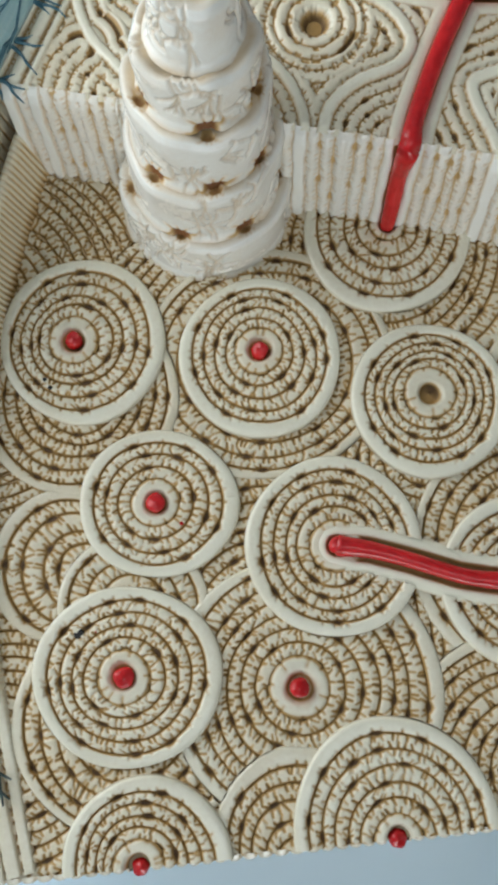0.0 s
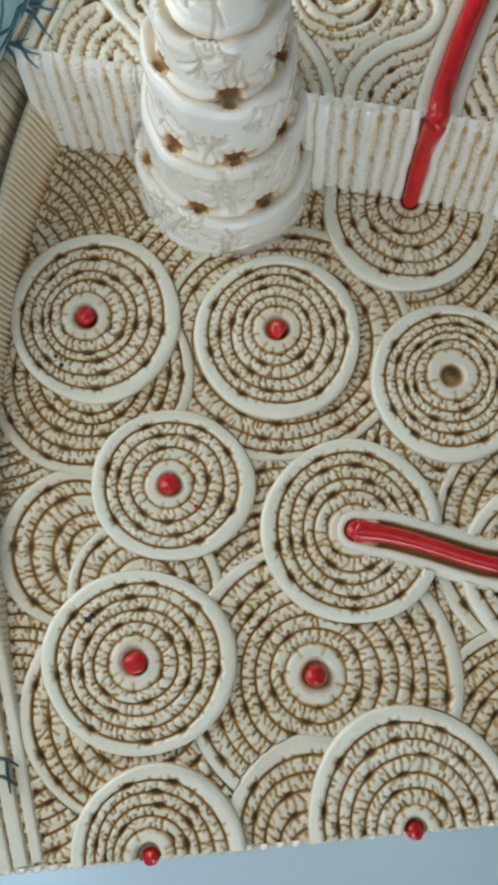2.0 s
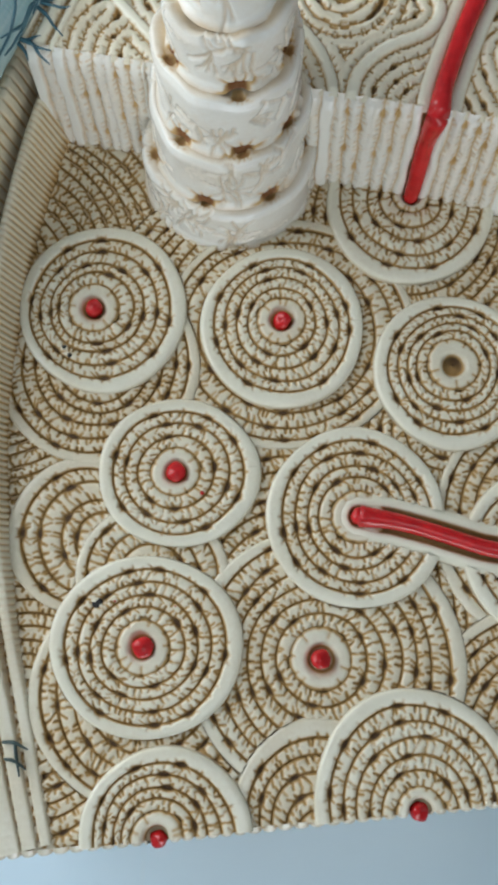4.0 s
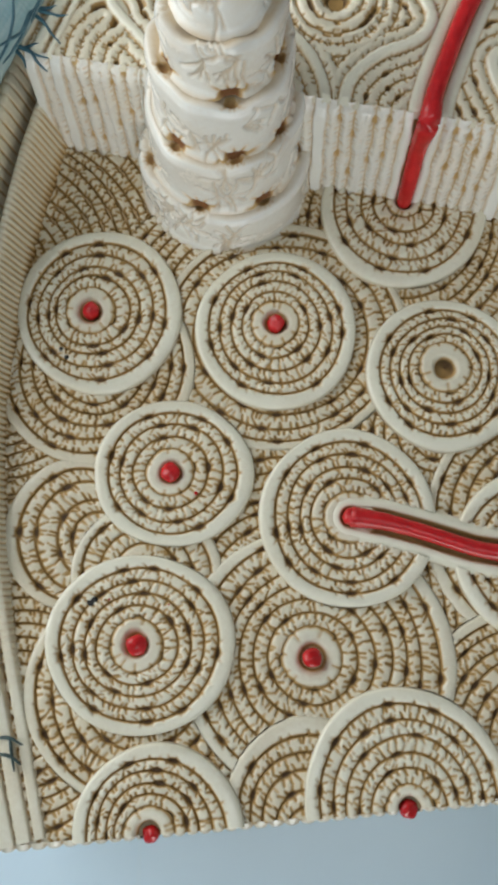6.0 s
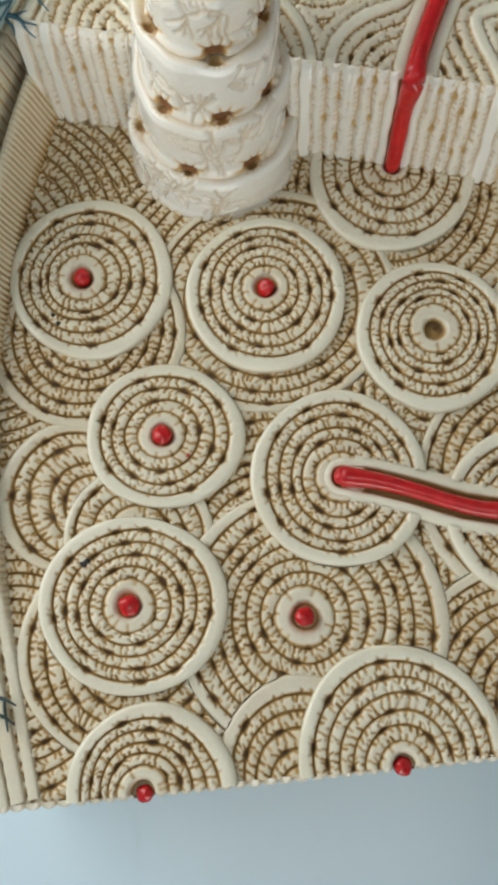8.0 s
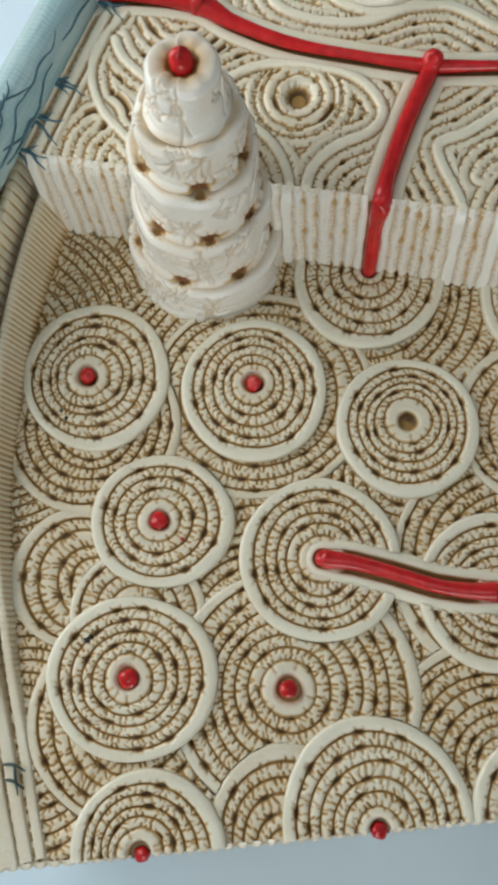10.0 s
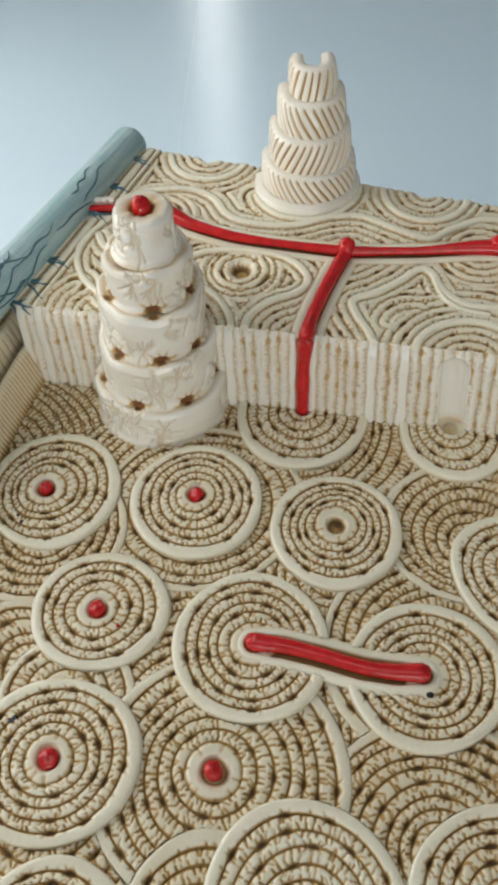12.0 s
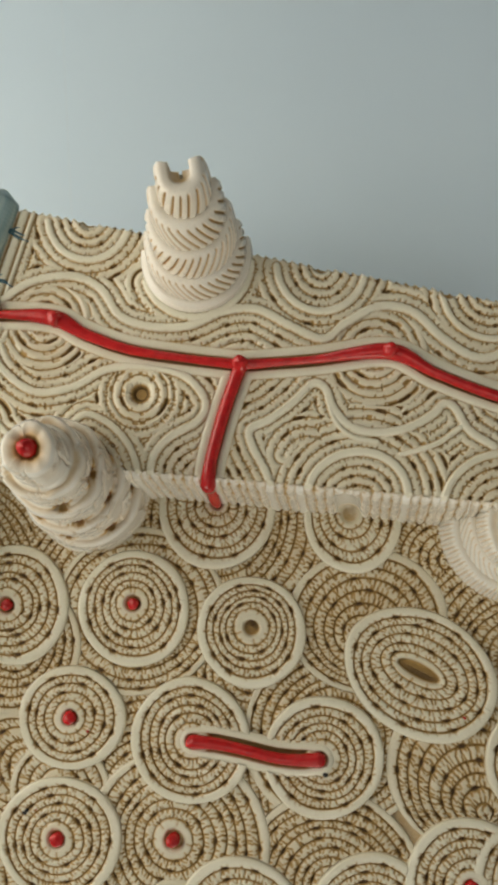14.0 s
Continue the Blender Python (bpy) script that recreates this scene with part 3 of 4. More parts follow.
RIDGES = [
    (smooth2([(5, 212), (9.5, 216.6), (20.4, 220.7), (34.7, 219.6), (43.9, 213.2), (49.2, 202.5), (59.5, 196.6), (73, 194.5), (85.7, 197.2), (97.3, 196.0), (107.8, 188.1),
              (118.2, 181.5), (126.8, 185.6), (139, 189.2), (149.8, 185.2), (157.5, 175), (167, 166.4), (176, 166), (186, 172)]), 1.7),
    (smooth2([(2, 198), (4.6, 191), (14.8, 181.2), (28.9, 180.4), (41.6, 184.4), (55.5, 183.2), (68.6, 177.3), (74.5, 167.5), (71, 161), (61, 157.5), (54, 152), (51, 144.5)]), 1.6),
    (smooth2([(92.6, 132), (91.2, 140), (88.2, 149), (88.2, 155), (96, 157.5), (105, 162.2), (112, 167), (116, 164.5), (117.5, 157.5), (122, 150.5), (129, 147), (140, 146.4), (150, 149.6),
              (154, 152.6), (157.6, 150.6), (160.7, 142.6), (168, 135.5)]), 1.6),
    (smooth2([(116.0, 161.5), (117.4, 153), (122, 146.8), (130, 143.5)]), 1.0),
    (smooth2([(137, 138.0), (149, 139.5), (158, 143.6)]), 1.0),
    (arc((43.5, 240.5), 15.2, 178, 352, 16.2), 1.5, 3.5),
    (arc((121.8, 207.5), 15.4, 172, 350, 16.6), 1.5, 3.5),
    (arc((177.5, 188), 17, 120, 300), 1.25),
    (arc((120.4, 126.6), 17.0, -8, 188, 15.0), 1.6, 11.0),
    (arc((106.0, 139.5), 9.0, 20, 150, 10.0), 0.02, 5.0),
    (arc((134.5, 173.5), 5.5, 0, 360), 0.02, 9.0),
    (arc((22.0, 205.0), 4.0, 0, 360), 0.02, 8.0),
    (arc((167, 113), 20, 40, 165), 1.4),
    (arc((52.1, 174.0), 3.4, 0, 360), 0.02, 7.0),
    (arc((52.1, 173.5), 12.2, 0, 360), 0.02),
    ([(-19.3, 162), (24.5, 247)], 0.9),
    ([(-22.4, 163.5), (21, 247)], 1.7),
    ([(-25.8, 165.5), (17.2, 246.5)], 1.0),
    (smooth2([(24, 165), (31, 170), (38, 167), (44, 160), (47, 151.5), (47.2, 143.5)]), 1.4),
    (arc((79, 216), 19.2, 190, 350), 1.5),
    (smooth2([(-13, 158), (-10, 168), (-5, 173)]), 0.02, 6.0),
    (smooth2([(9, 209), (0, 200), (-5, 189), (-3, 177), (3, 168), (9, 160)]), 1.4),
]
VESSELS = [(smooth2(V_LEFT), 1.9), (smooth2(V_RIGHT), 1.9), (smooth2(V_DOWN), 2.0)]

cell = 0.29
gx, gy = np.meshgrid(np.arange(-28, RIGHT, cell), np.arange(100, 262, cell), indexing="ij")
inside = (gy > step_top(gx) - 0.2) & (gy < back_y(gx) + 0.6 * np.sin(gx * 2.2) - 0.5) & ((gx + 26.9) * 81.0 - (gy - 163.5) * 43.5 > 0)
hh, ww = relief(gx[inside], gy[inside], RIDGES, VESSELS, 3.5, pitch=3.25, lift=1.4, tick=1.7, notch=0.55, ropes=True, rounded=True)
# round off towards the step and the back
roll = np.minimum(gy[inside] - step_top(gx[inside]), (back_y(gx[inside]) - gy[inside]) * 1.0)
hh -= 1.2 * (1 - smoothstep(-0.4, 1.8, roll))
# the open canal
dh = np.hypot(gx[inside] - 52.1, gy[inside] - 174.0)
hh = np.where(dh < 6.2, np.minimum(hh, 1.2) - 0.5 * smoothstep(6.2, 4.2, dh), hh)
hh -= 3.2 * (1 - smoothstep(1.2, 3.9, dh))
ww = np.where(dh < 4.6, 0.85 * smoothstep(4.4, 2.2, dh), ww)
# half canals at the back edge
for nx, ny in ((43.5, 239.4), (121.8, 207.4), (163.0, 190.8)):
    dn = np.hypot(gx[inside] - nx, gy[inside] - ny)
    hh -= 3.0 * smoothstep(4.0, 1.6, dn)
    ww = np.where(dn < 4.0, 0.6 * smoothstep(4.0, 2.0, dn), ww)
number = np.full(gx.shape, -1)
number[inside] = np.arange(inside.sum())
quad = np.stack([number[:-1, :-1], number[1:, :-1], number[1:, 1:], number[:-1, 1:]], -1).reshape(-1, 4)
quad = quad[(quad >= 0).all(1)]
vx, vy = gx[inside], gy[inside]
verts = np.stack([vx, vy, upper_z(vx, vy) - 1.0 + hh], 1)
upper_surface = mesh_part("upper_surface", verts * MM, quad, BONE, bone_model, "cut bone surface of winding lamellae and pale ridges", ww)

# the step's face
fx, fv = np.meshgrid(np.arange(-24.5, 200, 0.29), np.linspace(-1.5, 30.2, 80), indexing="ij")
FACE_LINES = [([(x, -5), (x, 40)], hw) for x, hw in ((-23.5, 1.4), (-17.2, 1.4), (46.3, 1.5), (91.8, 1.5), (101.8, 1.5), (136.6, 1.4), (3, 0.3), (25, 0.3), (157, 0.4), (185, 0.4))]
FACE_VESSELS = [([(69.6, -1), (70.6, 40)], 1.9)]
fxw = fx + 0.14 * np.sin(fv / 2.9 + fx * 0.7) + 0.1 * np.sin(fv / 1.4 + fx * 0.37)
fh, fw = relief(fxw, fv, FACE_LINES, FACE_VESSELS, 2.6, pitch=3.3, tall=1.7, lift=1.7, tick=1.7, pitted=0.8, notch=0.7, rounded=True)
# hollow channel of the second opened osteon
dg = np.hypot(fx - (117.9 - 0.03 * fv), np.maximum(0, fv - 23.6))
hol = np.clip(1 - (dg / 4.3) ** 2, 0, 1)
fh = np.where(dg < 4.6, 0.9 - 3.4 * np.sqrt(hol), fh)
fw = np.where(dg < 4.6, -0.05 + 0.75 * smoothstep(6.0, 0.0, fv) * (hol > 0.2), fw)
fw *= np.where(fv > 0.8, 0.72, 0.9)
fh *= 1 - 0.5 * smoothstep(25.5, 29.5, fv)
fh -= 1.0 * smoothstep(28.2, 30.2, fv)
t = np.clip(fv / 29.6, -0.1, 1.02)
by = step_bottom(fx) * (1 - t) + (step_top(fx) + 0.5) * t
bz = LOW - 0.8 + fv * (upper_z(fx, step_top(fx)) - 0.3 - LOW + 0.8) / 29.8
nrm = np.array([-0.248, -0.948, 0.2])
verts = np.stack([fx + nrm[0] * fh, by + nrm[1] * fh, bz + nrm[2] * fh], -1).reshape(-1, 3)
step_face = mesh_part("step_face", verts * MM, grid_faces(fx.shape[0], fx.shape[1], False), WHITE, bone_model, "pale upright step face with vertical lamella ribs", fw.reshape(-1))

# ---- red vessels of the upper surface ----
def on_top(line, lift):
    return [(x, y, float(upper_z(x, y)) + lift) for x, y in line]


main = tube("blood_vessel", on_top(V_LEFT, 0.9), [1.4, 1.5, 3.0, 2.1, 1.7, 1.4, 2.0], RED, bone_model, "glossy red blood vessel lying in a groove")
tube("blood_vessel", on_top(V_RIGHT, 0.9), [1.9, 1.4, 2.9, 1.7, 1.8, 1.8], RED, bone_model, "glossy red blood vessel lying in a groove")
tube("blood_vessel", on_top(V_DOWN[:-1], 0.9) + [(71.0, step_top(71) - 1.3, 114.6), (70.3, 138.4, 104.0), (69.6, 134.6, 91.0), (69.5, 133.8, 85.2)], [2.3, 2.2, 2.2, 2.7, 2.3, 2.1, 2.0], RED, bone_model,
     "glossy red blood vessel running down the step")
for x, y, r in ((26.4, 204.8, 2.3), (88.6, 177.4, 2.5), (139.4, 173.0, 2.3)):
    stub((x, y), float(upper_z(x, y)) + 1.0, r + 0.3, 4.4, main)

# ---- towers ----
def tier(c0, c1, r0, r1, z0, z1, name, parent, material, stars, pits, slant=0.0, lip=0.9, ragged=0.5, sunk=0.0, fluted=1.0, pitch=3.1, ledge_pits=()):
    """One drum of a tower: wall, rounded lip and top, with engraved branching lines or slanting grooves."""
    n, m = int(2 * math.pi * r0 / 0.34), 36
    th = np.linspace(0, 2 * math.pi, n, endpoint=False)
    ph = rng.uniform(0, 6.28, 4)
    rag = ragged * (np.sin(2 * th + ph[0]) + 0.6 * np.sin(5 * th + ph[1]) + 0.4 * np.sin(9 * th + ph[2]))
    v = np.linspace(0, 1, m)
    T, V = np.meshgrid(th, v, indexing="ij")
    tall = z1 - z0
    S = T * (r0 + r1) / 2
    L = 2 * math.pi * (r0 + r1) / 2
    Z = V * tall
    h = np.zeros_like(T)
    w = (0.22 * smoothstep(0.1, 0.0, V) + 0.1 * np.maximum(0, np.sin(3 * T + ph[0]) * np.sin(5 * V + ph[1]))) if stars else np.full_like(T, 0.0)
    if slant:
        p = (S + slant * Z) / (L / round(L / pitch))
        g = np.abs(p - np.round(p)) * 2
        h -= 0.6 * fluted * smoothstep(0.6, 0.95, 1 - g) * (1 - 0.8 * smoothstep(0.86, 1.0, V))
        w = np.maximum(w - 0.05, 0.55 * smoothstep(0.74, 0.98, 1 - g))
    for _ in range(stars):
        s0, z_ = rng.uniform(0, L), rng.uniform(0.1, 0.95) * tall
        for _ in range(rng.integers(4, 7)):
            a = rng.uniform(0, 6.28)
            x0, y0 = s0, z_
            for _ in range(3):
                a += rng.uniform(-0.75, 0.75)
                ln = rng.uniform(1.3, 2.4)
                x1, y1 = x0 + ln * math.cos(a), y0 + ln * math.sin(a)
                dx, dy = x1 - x0, y1 - y0
                ds = (S - x0 + L / 2) % L - L / 2
                tt = np.clip((ds * dx + (Z - y0) * dy) / (ln * ln), 0, 1)
                dist = np.hypot(ds - tt * dx, Z - y0 - tt * dy)
                cut = np.exp(-(dist / 0.34) ** 2)
                h = np.minimum(h, -0.85 * cut)
                w = np.maximum(w, 0.26 * cut)
                x0, y0 = x1, y1
    for a, at, size in pits:
        ds = (S - a * (r0 + r1) / 2 + L / 2) % L - L / 2
        e = np.sqrt((ds / (1.9 * size)) ** 2 + ((Z - at * tall) / (1.15 * size)) ** 2)
        h -= 1.6 * smoothstep(1.2, 0.4, e)
        w = np.maximum(w, 0.95 * smoothstep(1.2, 0.6, e))
        ray = (0.5 + 0.5 * np.cos(np.arctan2(Z - at * tall, ds) * 8 + a)) ** 3 * smoothstep(2.7, 1.0, e)
        w = np.maximum(w, 0.62 * ray)
        h -= 0.25 * ray
    R = r0 + (r1 - r0) * V - (0.7 if stars else 0.5) * smoothstep(0.86, 1.0, V) ** 2 + ragged * (0.9 * np.sin(3 * T + ph[3]) + 0.6 * np.sin(5 * T + ph[1]) + 0.35 * np.sin(9 * T + ph[0])) * V ** 1.5 + h
    R = R + (1.1 * (1 - smoothstep(0.0, 0.16, V)) ** 2 if stars else 0.0)
    C = np.array(c0)[None, None] + (np.array(c1) - np.array(c0))[None, None] * V[:, :, None]
    rag2 = rag[:, None] * smoothstep(0.5, 1, V)
    wall = np.stack([C[:, :, 0] + R * np.cos(T), C[:, :, 1] + R * np.sin(T), z0 + Z + rag2], -1)
    # lip and top
    rows, ws = [wall], [w]
    tops = [(0.97, 0.25, 0.04), (0.94, 0.33, 0.1), (0.91, 0.28, 0.15), (0.88, 0.12, 0.2), (0.85, -0.05, 0.24), (0.7, -0.1, 0.16), (0.02, -0.2, 0.3)]
    if sunk:                                  # the dished top round a capillary
        tops = [(0.95, 0.2, 0.06), (0.85, 0.3, 0.08), (0.72, 0.25, 0.14), (0.54, -0.05, 0.28), (0.45, -0.7, 0.75), (0.3, -sunk, 0.9), (0.02, -sunk, 0.9)]
    for q, dz, wq in tops:
        Rr = R[:, -1:] * q
        star = np.zeros(n)
        for a in ledge_pits:
            ds = ((th - radians(a) + math.pi) % (2 * math.pi) - math.pi) * r1
            depth = (q - 0.88) * r1
            e = np.hypot(ds / 3.0, depth / 1.5)
            ray = (0.5 + 0.5 * np.cos(np.arctan2(depth, ds) * 9 + a)) ** 2 * smoothstep(2.4, 0.8, e)
            star = np.maximum(star, np.maximum(0.8 * smoothstep(0.9, 0.4, e), 0.45 * ray))
        rows.append(np.stack([c1[0] + Rr * np.cos(th)[:, None], c1[1] + Rr * np.sin(th)[:, None], z1 + rag[:, None] + dz * lip - 1.2 * (star[:, None] ** 2) + 0 * Rr], -1))
        ws.append(np.maximum(star[:, None], wq + (0.1 if stars else 0)) if q > 0.75 else np.full((n, 1), wq + (0.14 if stars else 0)))
    verts = np.concatenate(rows, 1)
    wash = np.concatenate(ws, 1)
    k = verts.shape[1]
    verts = verts.reshape(-1, 3)
    wash = wash.reshape(-1)
    f = grid_faces(n, k, True)
    return mesh_part(name, verts * MM, f, material, parent, "", wash)


tower = tagged(new("osteon_tower"), "tall white tiered osteon with engraved branching lines and brown lacunae")
tower.parent = bone_model
RADII = [(22.2, 22.4), (19.0, 19.6), (16.3, 16.9), (13.2, 13.8), (9.8, 8.6)]
LEDGES = [84.0, 97.6, 114.0, 131.0, 144.2, 157.4]
LACUNAE = [(), (-113, -62, -8, -170), (-136, -83, -36, 25), (-86, -20, -160), ()]
for i, (r0, r1) in enumerate(RADII):
    a, b = (LEDGES[i] - 84) / 73.8, (LEDGES[i + 1] - 84) / 73.8
    c0, c1 = (22.2 + 2.2 * a, 145.8 + 8.2 * a), (22.2 + 2.2 * b, 145.8 + 8.2 * b)
    tier(c0, c1, r0, r1, LEDGES[i], LEDGES[i + 1], "tier", tower, WHITE, 30 - 4 * i, [(radians(d), 0.06, 1.55) for d in LACUNAE[i]], ragged=(0.35, 0.5, 0.55, 0.5, 0.25)[i], sunk=1.4 if i == 4 else 0.0, ledge_pits=LACUNAE[i + 1] if i < 4 else ())
top_c = (24.4, 154.0)
stub(top_c, 154.6, 2.9, 5.4, tower)

coil = tagged(new("lamella_tower"), "cream tiered tower of lamellae with slanting fibre grooves")
coil.parent = bone_model


def half_tier(c, r0, r1, z0, z1, inner, slant, horn, reach, lean, deep=0.0):
    """One open-backed half drum: fluted wall, plain rounded ledge, ends drawn up into horns."""
    a0, a1 = radians(-194), radians(8)
    n = max(40, int((a1 - a0) * r0 / 0.3))
    th = np.linspace(a0, a1, n)
    v = np.linspace(0, 1, 26)
    T, V = np.meshgrid(th, v, indexing="ij")
    tall = z1 - z0
    length = (a1 - a0) * (r0 + r1) / 2
    end = np.abs((th - (a0 + a1) / 2) / (a1 - a0) * 2)
    rise = horn * smoothstep(0.45, 0.95, end)
    arm = reach * smoothstep(0.72, 1.0, end)              # the ends run straight back
    p = ((T - a0) * (r0 + r1) / 2 + slant * V * tall) / (length / round(length / 2.9))
    p = p + 0.12 * np.sin(T * 5 + r0)
    g = 1 - np.abs(p - np.round(p)) * 2                    # 1 in a flute
    live = (1 - smoothstep(0.9, 0.99, V)) * (slant != 0)
    flute = smoothstep(0.6, 0.95, g) * live
    back = c[1] + lean * V                                # the drum leans back
    R = r0 + (r1 - r0) * V + 0.5 * np.sin(V * math.pi) - 1.0 * flute - 0.7 * smoothstep(0.88, 1.0, V) ** 2
    z = z0 + V * tall + rise[:, None] * smoothstep(0.35, 1, V)
    w = 0.68 * smoothstep(0.62, 0.95, g) * live + 0.3 * smoothstep(0.07, 0.0, V) + 0.07
    rows = [np.stack([c[0] + R * np.cos(T), back + R * np.sin(T) + arm[:, None], z], -1)]
    ws = [w]
    steps = ((0.75, 0.45, 0.07), (0.5, 0.5, 0.07), (0.25, 0.3, 0.1), (0.06, 0.0, 0.2), (0.0, -0.5 - deep, 0.3), (-0.62 if deep else -0.05, -0.5 - deep, 0.4))
    for q, dz, wq in steps:
        rr = inner + (R[:, -1] - inner) * q
        zz = z[:, -1] - rise * (1 - q) * (0.25 if not deep else 0.1) + dz
        rows.append(np.stack([c[0] + rr * np.cos(th), c[1] + lean + rr * np.sin(th) + arm * (1 if q > 0 or not deep else 0.6), zz], -1)[:, None])
        ws.append(np.full((n, 1), wq))
    verts = np.concatenate(rows, 1)
    k = verts.shape[1]
    f = grid_faces(n, k, False).tolist()
    last = (n - 1) * k
    for j in range(k - 1 if not deep else 8):
        f.append([j + 1, last + j + 1, last + j, j])
    return mesh_part("tier", verts.reshape(-1, 3) * MM, f, WHITE, coil, "", np.concatenate(ws, 1).reshape(-1))


for i, (r0, r1, inner, sl, z0, z1, cy, horn, reach) in enumerate(((19.6, 19.0, 15.4, 0.0, 115.5, 119.4, 218.0, 0.4, 1.0), (17.2, 16.8, 12.0, 0.75, 118.6, 127.4, 218.5, 1.0, 1.5), (14.7, 14.3, 9.6, -0.55, 126.4, 138.0, 221.2, 1.2, 2.0),
                                                              (12.1, 11.6, 6.6, 0.55, 136.8, 148.6, 224.2, 1.4, 2.0), (8.7, 7.7, 3.0, -0.25, 147.2, 158.0, 227.2, 0.3, 3.2))):
    half_tier((79.2 + 0.7 * i, cy), r0, r1, z0, z1, inner, sl, horn, reach, 2.7 if i else 0.0, deep=3.0 if i == 4 else 0.0)

shell = tagged(new("cone_tower"), "cream stepped cone of lamella shells with comb-like grooves")
shell.parent = bone_model
for i, (r0, r1, z0, z1, sl, pitch) in enumerate(((28.6, 25.2, 83.0, 94.5, 0.02, 1.7), (23.0, 20.0, 92.0, 101.0, 0.9, 2.9), (18.4, 16.4, 98.0, 111.0, 0.02, 1.7), (12.6, 10.8, 109.0, 120.0, -0.7, 2.9), (8.4, 7.4, 118.0, 128.0, 0.5, 2.9))):
    tier((177.0, 108.0), (177.0, 108.5), r0, r1, z0, z1, "tier", shell, WHITE, 0, [], sl, ragged=0.3, fluted=0.9, pitch=pitch)

# ---- outer lamellae along the curved side ----
SIDE = [(-29.5, -20), (-33.5, 5), (-37.0, 35), (-38.3, 70), (-36.2, 95), (-31.8, 120), (-26.0, 141), (-20.5, 157), (-14.5, 173)]
def sheet(in0, in1, lean, thick, h0, h1, pitch, name):
    """A curved leaning sheet with hatched face and top. in0, in1: how far behind the line it stands, at the front and at the step; h0, h1: its heights there."""
    p = spline([(x, y, 0) for x, y in SIDE], 0.3)
    d = np.gradient(p, axis=0)
    d /= np.linalg.norm(d, axis=1)[:, None]
    nout = np.stack([d[:, 1], -d[:, 0]], 1)       # towards the lower surface
    run = np.linspace(0, 1, len(p))
    q = p[:, :2] - nout * (in0 + (in1 - in0) * run)[:, None]
    tall = h0 + (h1 - h0) * smoothstep(0.1, 0.95, run) ** 0.8
    tilt = lean * tall / h1
    s = np.arange(len(p)) * 0.3
    hatch = (0.25 + 0.75 * smoothstep(0.12, 0.4, run)) * np.exp(-(((s / pitch + 0.08 * np.sin(s / 3.7)) % 1 - 0.5) * pitch / 0.36) ** 2)
    cols, ws = [], []
    prof = [(0.0, -0.6), (0.0, 0.05), (0.0, 0.3), (0.0, 0.6), (0.0, 0.86), (0.15, 0.97), (0.5, 1.02), (thick * 0.5, 1.04), (thick - 0.8, 1.02), (thick - 0.2, 0.97), (thick, 0.7), (thick, -0.6)]
    for inn, frac in prof:
        cut = hatch * (0.35 if frac > 0 else 0)
        xy = q - nout * (tilt * max(frac, 0) + inn + cut * (1 if inn < 0.5 else 0))[:, None]
        z = LOW - 1.4 + np.maximum(tall * frac, -3 if frac < 0 else 0) - cut * (0.6 if inn >= 0.25 else 0)
        cols.append(np.concatenate([xy, z[:, None]], 1))
        ws.append(np.maximum(0.08, hatch * (0.5 if 0 < frac < 0.97 else 0.3)) + (0.35 if frac <= 0.05 or inn >= thick - 0.1 else 0))
    v = np.stack(cols, 1).reshape(-1, 3)
    return mesh_part(name, v * MM, grid_faces(len(p), len(prof), False)[:, ::-1], BONE, bone_model, "curved outer lamella with fine cross hatching", np.stack(ws, 1).reshape(-1))


sheet(0.0, 0.0, 4.6, 2.6, 1.7, 15.0, 1.6, "outer_lamella")
sheet(3.4, 6.9, 4.6, 3.4, 2.0, 21.0, 3.0, "outer_lamella")
sheet(7.4, 14.0, 3.0, 16.0, 2.2, 27.5, 3.0, "outer_lamella")

# low ribbed ledge behind the vessel's outer end
lu, lv = np.meshgrid(np.linspace(0, 13, 66), np.array([0.0, 0.25, 0.5, 0.75, 0.9, 1.0, 1.15, 1.4, 1.8, 2.4]), indexing="ij")
rib = np.sqrt(np.clip(1 - (2 * ((lu / 2.6) % 1) - 1) ** 2, 0, 1))
up = 3.4 * np.clip(lv, 0, 1) - 2.6 * smoothstep(1.2, 2.4, lv) - 0.5
lx = -5.5 + lu * 0.995 - 0.1 * 3.5 * np.maximum(0, lv - 0.9)
ly = 214.4 - 0.1 * lu - 0.8 * rib * smoothstep(1.2, 0.9, lv) + 3.6 * np.maximum(0, lv - 0.9)
mesh_part("ledge", np.stack([lx, ly, upper_z(lx, ly) + up], -1).reshape(-1, 3) * MM, grid_faces(66, 10, False), WHITE, bone_model, "low white ribbed ledge", (0.02 + 0.3 * (1 - rib) * (lv < 1.3)).reshape(-1))

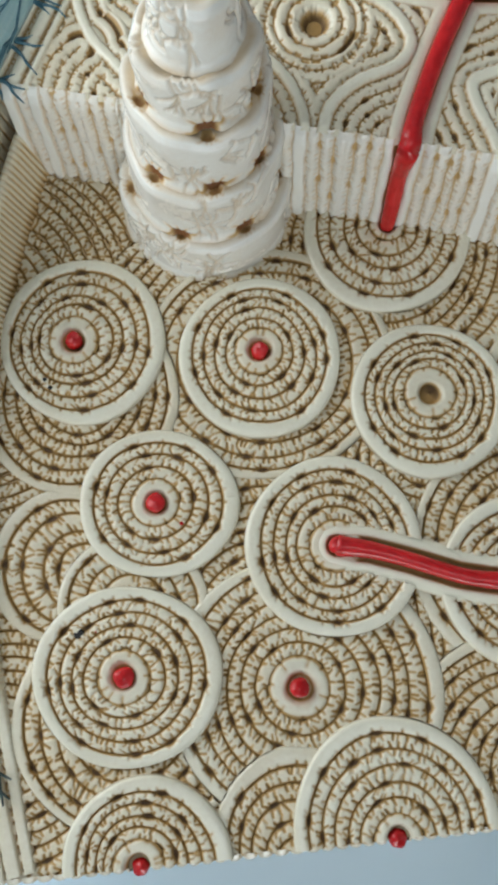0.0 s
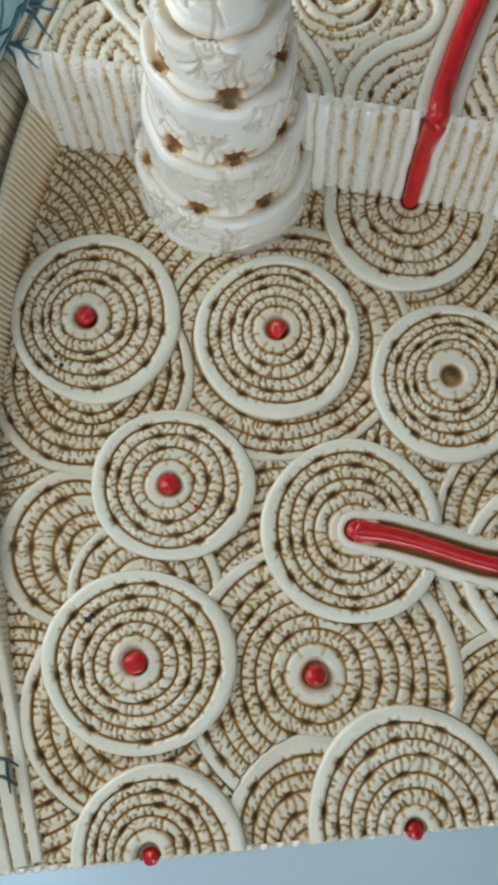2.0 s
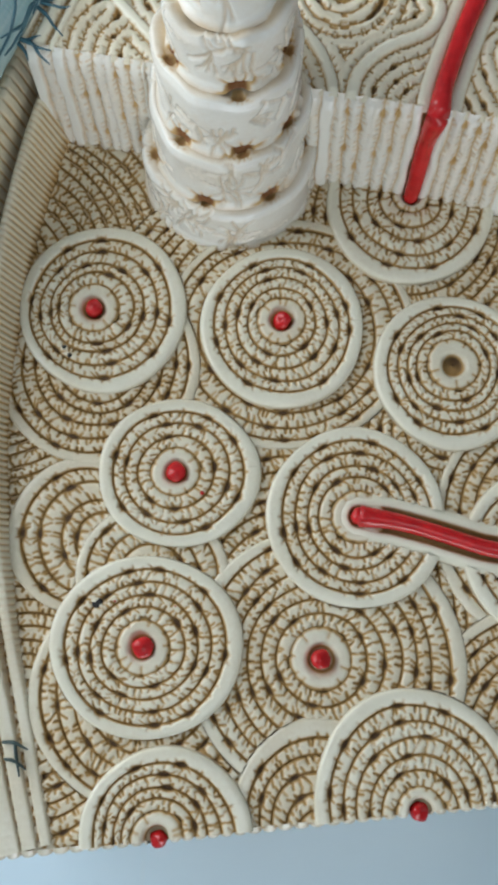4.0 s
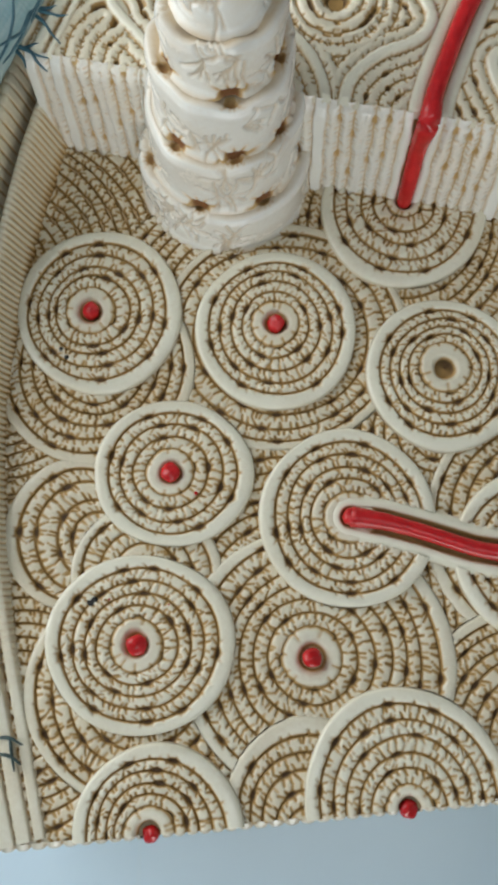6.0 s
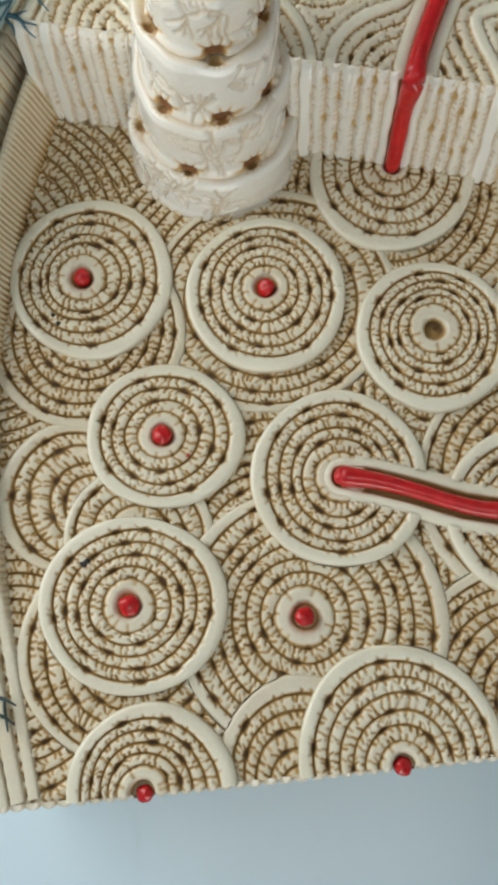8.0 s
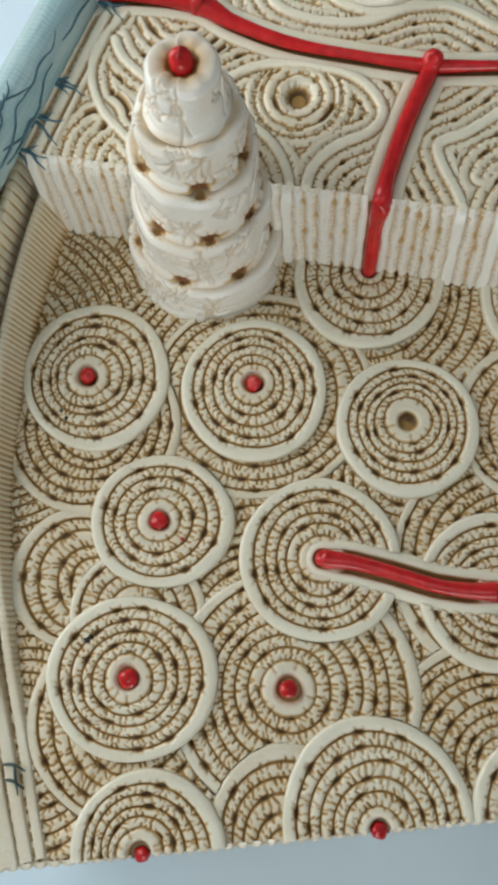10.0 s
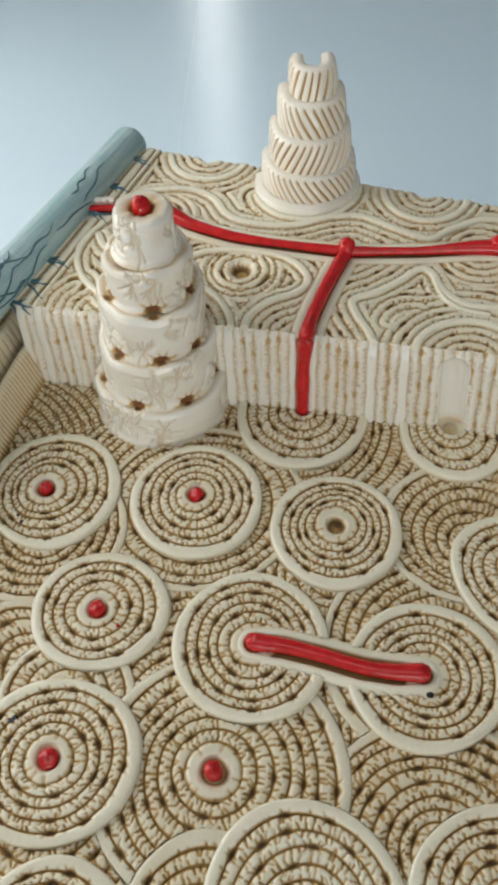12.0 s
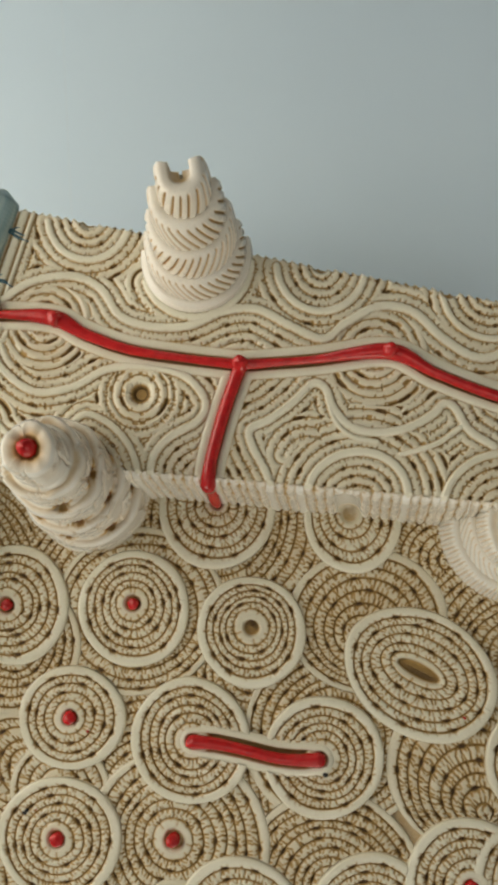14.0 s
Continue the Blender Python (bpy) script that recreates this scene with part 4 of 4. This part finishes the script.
# blue membrane along the outer edge
AX = np.array([43.5, 81.0]) / math.hypot(43.5, 81.0)
PX = np.array([-AX[1], AX[0]])
o = np.array([-26.5, 164.0]) + PX * 7.4
tube("membrane", [(*(o + AX * s), 116.8 + 0.02 * s) for s in (-60, -30, 0, 30, 60, 90, 96, 97.5)], [7.8, 7.7, 7.5, 7.4, 7.2, 7.0, 6.6, 5.0], BLUE, bone_model, "blue-grey fibrous outer membrane roll", sides=36, step=1.2, rough=0.012)
for s, ln in ((2, 11), (12, 11), (24, 10), (52, 11), (68, 9), (86, 9)):
    b = np.array([-26.5, 164.0]) + AX * s
    for ang, l2 in ((-0.5, 0.6), (-0.12, 1.0), (0.22, 0.8), (0.6, 0.55)):
        pts, at, a2 = [b + PX * 2.6], b + PX * 1.0, ang
        for j in range(3):
            a2 = ang + rng.uniform(-0.45, 0.45)
            at = at + (-PX * math.cos(a2) + AX * math.sin(a2)) * ln * l2 / 3
            pts.append(at)
        tube("nerve_branch", [(*q, float(upper_z(*q)) + 0.5) for q in pts], [0.62, 0.5, 0.36, 0.16], TEAL, bone_model, "thin teal branching nerve", sides=6, step=0.8)
for _ in range(16):
    s0, a0 = rng.uniform(-55, 60), rng.uniform(-0.4, 1.5)
    way, pts = rng.choice((-1, 1)), []
    for j in range(6):
        r_ = 7.6 - 0.006 * max(0, s0)
        q = o + AX * s0 - PX * (r_ * math.cos(a0))
        pts.append((*q, 116.8 + 0.02 * s0 + r_ * math.sin(a0)))
        s0 += rng.uniform(2.5, 5.5)
        a0 += way * rng.uniform(-0.1, 0.28)
    tube("nerve_branch", pts, [0.2, 0.34, 0.4, 0.36, 0.28, 0.15], TEAL, bone_model, "thin teal branching nerve", sides=6, step=0.9)
for x0, y0, x1, y1 in ((-40.5, 3.2, -34.6, 1.2), (-40.0, -0.6, -35.0, -3.2), (-37.6, 3.0, -36.6, -4.6)):
    tube("nerve_branch", [(x0, y0, 86.4), ((x0 + x1) / 2, (y0 + y1) / 2 + 0.8, 87.0), (x1, y1, 86.6)], [0.34, 0.46, 0.2], SLATE, bone_model, "thin teal branching nerve", sides=6, step=0.8)

# black specks of paint on the lower surface
for x, y, r in ((-17.4, 33.8, 1.3), (-23.6, 98.6, 0.7), (-22.2, 96.4, 0.6), (47.0, 45.4, 0.55), (93.6, 32.0, 1.0)):
    stub_ob = stub((x, y), TOP + 0.6, r, 0.35, bone_model)
    stub_ob.name = "speck"
    stub_ob["label"] = "small dark paint speck"
    stub_ob.data.materials[0] = BLACK

for x, y, z, r in ((9.6, 58.6, TOP + 0.6, 0.5), (-13.0, 33.8, TOP + 0.5, 0.3), (1.5, 31.5, TOP + 0.5, 0.3), (145.5, 44.5, TOP + 0.6, 0.6)):
    stub_ob = stub((x, y), z, r, 0.5, bone_model)
    stub_ob.name = "speck"
    stub_ob["label"] = "small red paint speck"

# ---- front face ribs ----
fx2, fz2 = np.meshgrid(np.arange(-58, RIGHT, 0.3), np.array([0, 20, 50, 70, 77, 81, 82.6, 83.6, 84.2, 84.7, 85.05, 85.25]), indexing="ij")
q = (fx2 / 3.3 + 0.35 * np.sin(fx2 / 9.0)) % 1
rib = np.sqrt(np.clip(1 - (2 * q - 1) ** 2, 0, 1))
for nx in NOTCHES:
    fz2 = fz2 - np.maximum(0.0, fz2 - 82.0) * smoothstep(2.9, 2.3, np.abs(fx2 - nx))
verts = np.stack([fx2, front_y(fx2) - 0.15 - 1.0 * rib + (0.9 + 0.9 * rib) * smoothstep(83.6, 85.3, fz2) ** 2, fz2 - 0.9 * (1 - rib) * smoothstep(82.0, 84.5, fz2)], -1).reshape(-1, 3)
mesh_part("front_face", verts * MM, grid_faces(fx2.shape[0], fx2.shape[1], False), BONE, bone_model, "ribbed front face", (0.06 + 0.5 * (1 - rib)).reshape(-1))


# ---- table and room ----
def box(name, x0, x1, y0, y1, z0, z1, material, label, category, kind="structure", bevel=0.0):
    bm = bmesh.new()
    bmesh.ops.create_cube(bm, size=1.0)
    for v in bm.verts:
        v.co = Vector(((x0 + x1) / 2 + v.co.x * (x1 - x0), (y0 + y1) / 2 + v.co.y * (y1 - y0), (z0 + z1) / 2 + v.co.z * (z1 - z0)))
    if bevel:
        bmesh.ops.bevel(bm, geom=bm.edges[:], offset=bevel, segments=3, affect="EDGES")
    me = bpy.data.meshes.new(name)
    bm.to_mesh(me)
    bm.free()
    me.materials.append(material)
    ob = new(name, me)
    return tagged(ob, label, category, kind=kind)


table = tagged(new("table"), "white glossy laminate table with a faint seam", "table")
t_ = box("tabletop", -0.365, 0.9, -0.5, 0.75, -0.03, 0.0, TABLE, "", "", kind="", bevel=0.002)
t_.parent = table
s_ = box("seam", -0.0007, 0.0007, -0.6, 0.6, -0.002, 0.00006, SEAM, "faint grey seam filler", "", kind="")
s_.matrix_world = pose(-0.0065, 0.13, 0, 0, 0, -4.7)
s_.parent = table
for x in (-0.32, 0.84):
    for y in (-0.44, 0.69):
        l_ = box("leg", x - 0.025, x + 0.025, y - 0.025, y + 0.025, -0.75, -0.03, TABLE, "", "", kind="", bevel=0.003)
        l_.parent = table

W0 = -0.37
box("floor", W0, 2.4, -2.2, 2.4, -0.8, -0.75, FLOOR, "grey tiled floor", "floor")
box("ceiling", W0, 2.4, -2.2, 2.4, 1.85, 1.9, PAINT, "white ceiling", "ceiling")
box("wall_north_a", W0, -0.08, 2.4, 2.5, -0.75, 1.85, PAINT, "pale painted wall beside the narrow window", "wall")
box("wall_north_b", 0.16, 2.4, 2.4, 2.5, -0.75, 1.85, PAINT, "pale painted wall beside the narrow window", "wall")
box("wall_north_c", -0.08, 0.16, 2.4, 2.5, -0.75, -0.05, PAINT, "pale painted wall below the narrow window", "wall")
box("wall_north_d", -0.08, 0.16, 2.4, 2.5, 1.75, 1.85, PAINT, "pale painted wall above the narrow window", "wall")
# the south wall's opening is made up to hold the fill lamp
box("wall_south_b", 0.95, 2.4, -2.3, -2.2, -0.75, 1.85, PAINT, "pale painted wall beside the assumed south opening", "wall")
box("wall_south_c", W0, 0.95, -2.3, -2.2, -0.75, 0.1, PAINT, "pale painted wall below the assumed south opening", "wall")
box("wall_south_d", W0, 0.95, -2.3, -2.2, 0.8, 1.85, PAINT, "pale painted wall above the assumed south opening", "wall")
box("wall_east", 2.4, 2.5, -2.2, 2.4, -0.75, 1.85, PAINT, "pale painted wall", "wall")
box("wall_west_a", W0 - 0.1, W0, -2.2, 0.02, -0.75, 1.85, PAINT, "pale painted wall beside the window", "wall")
box("wall_west_b", W0 - 0.1, W0, 0.6, 2.4, -0.75, 1.85, PAINT, "pale painted wall beside the window", "wall")
box("wall_west_c", W0 - 0.1, W0, 0.02, 0.6, -0.75, 0.1, PAINT, "pale painted wall below the window", "wall")
box("wall_west_d", W0 - 0.1, W0, 0.02, 0.6, 0.64, 1.85, PAINT, "pale painted wall above the window", "wall")
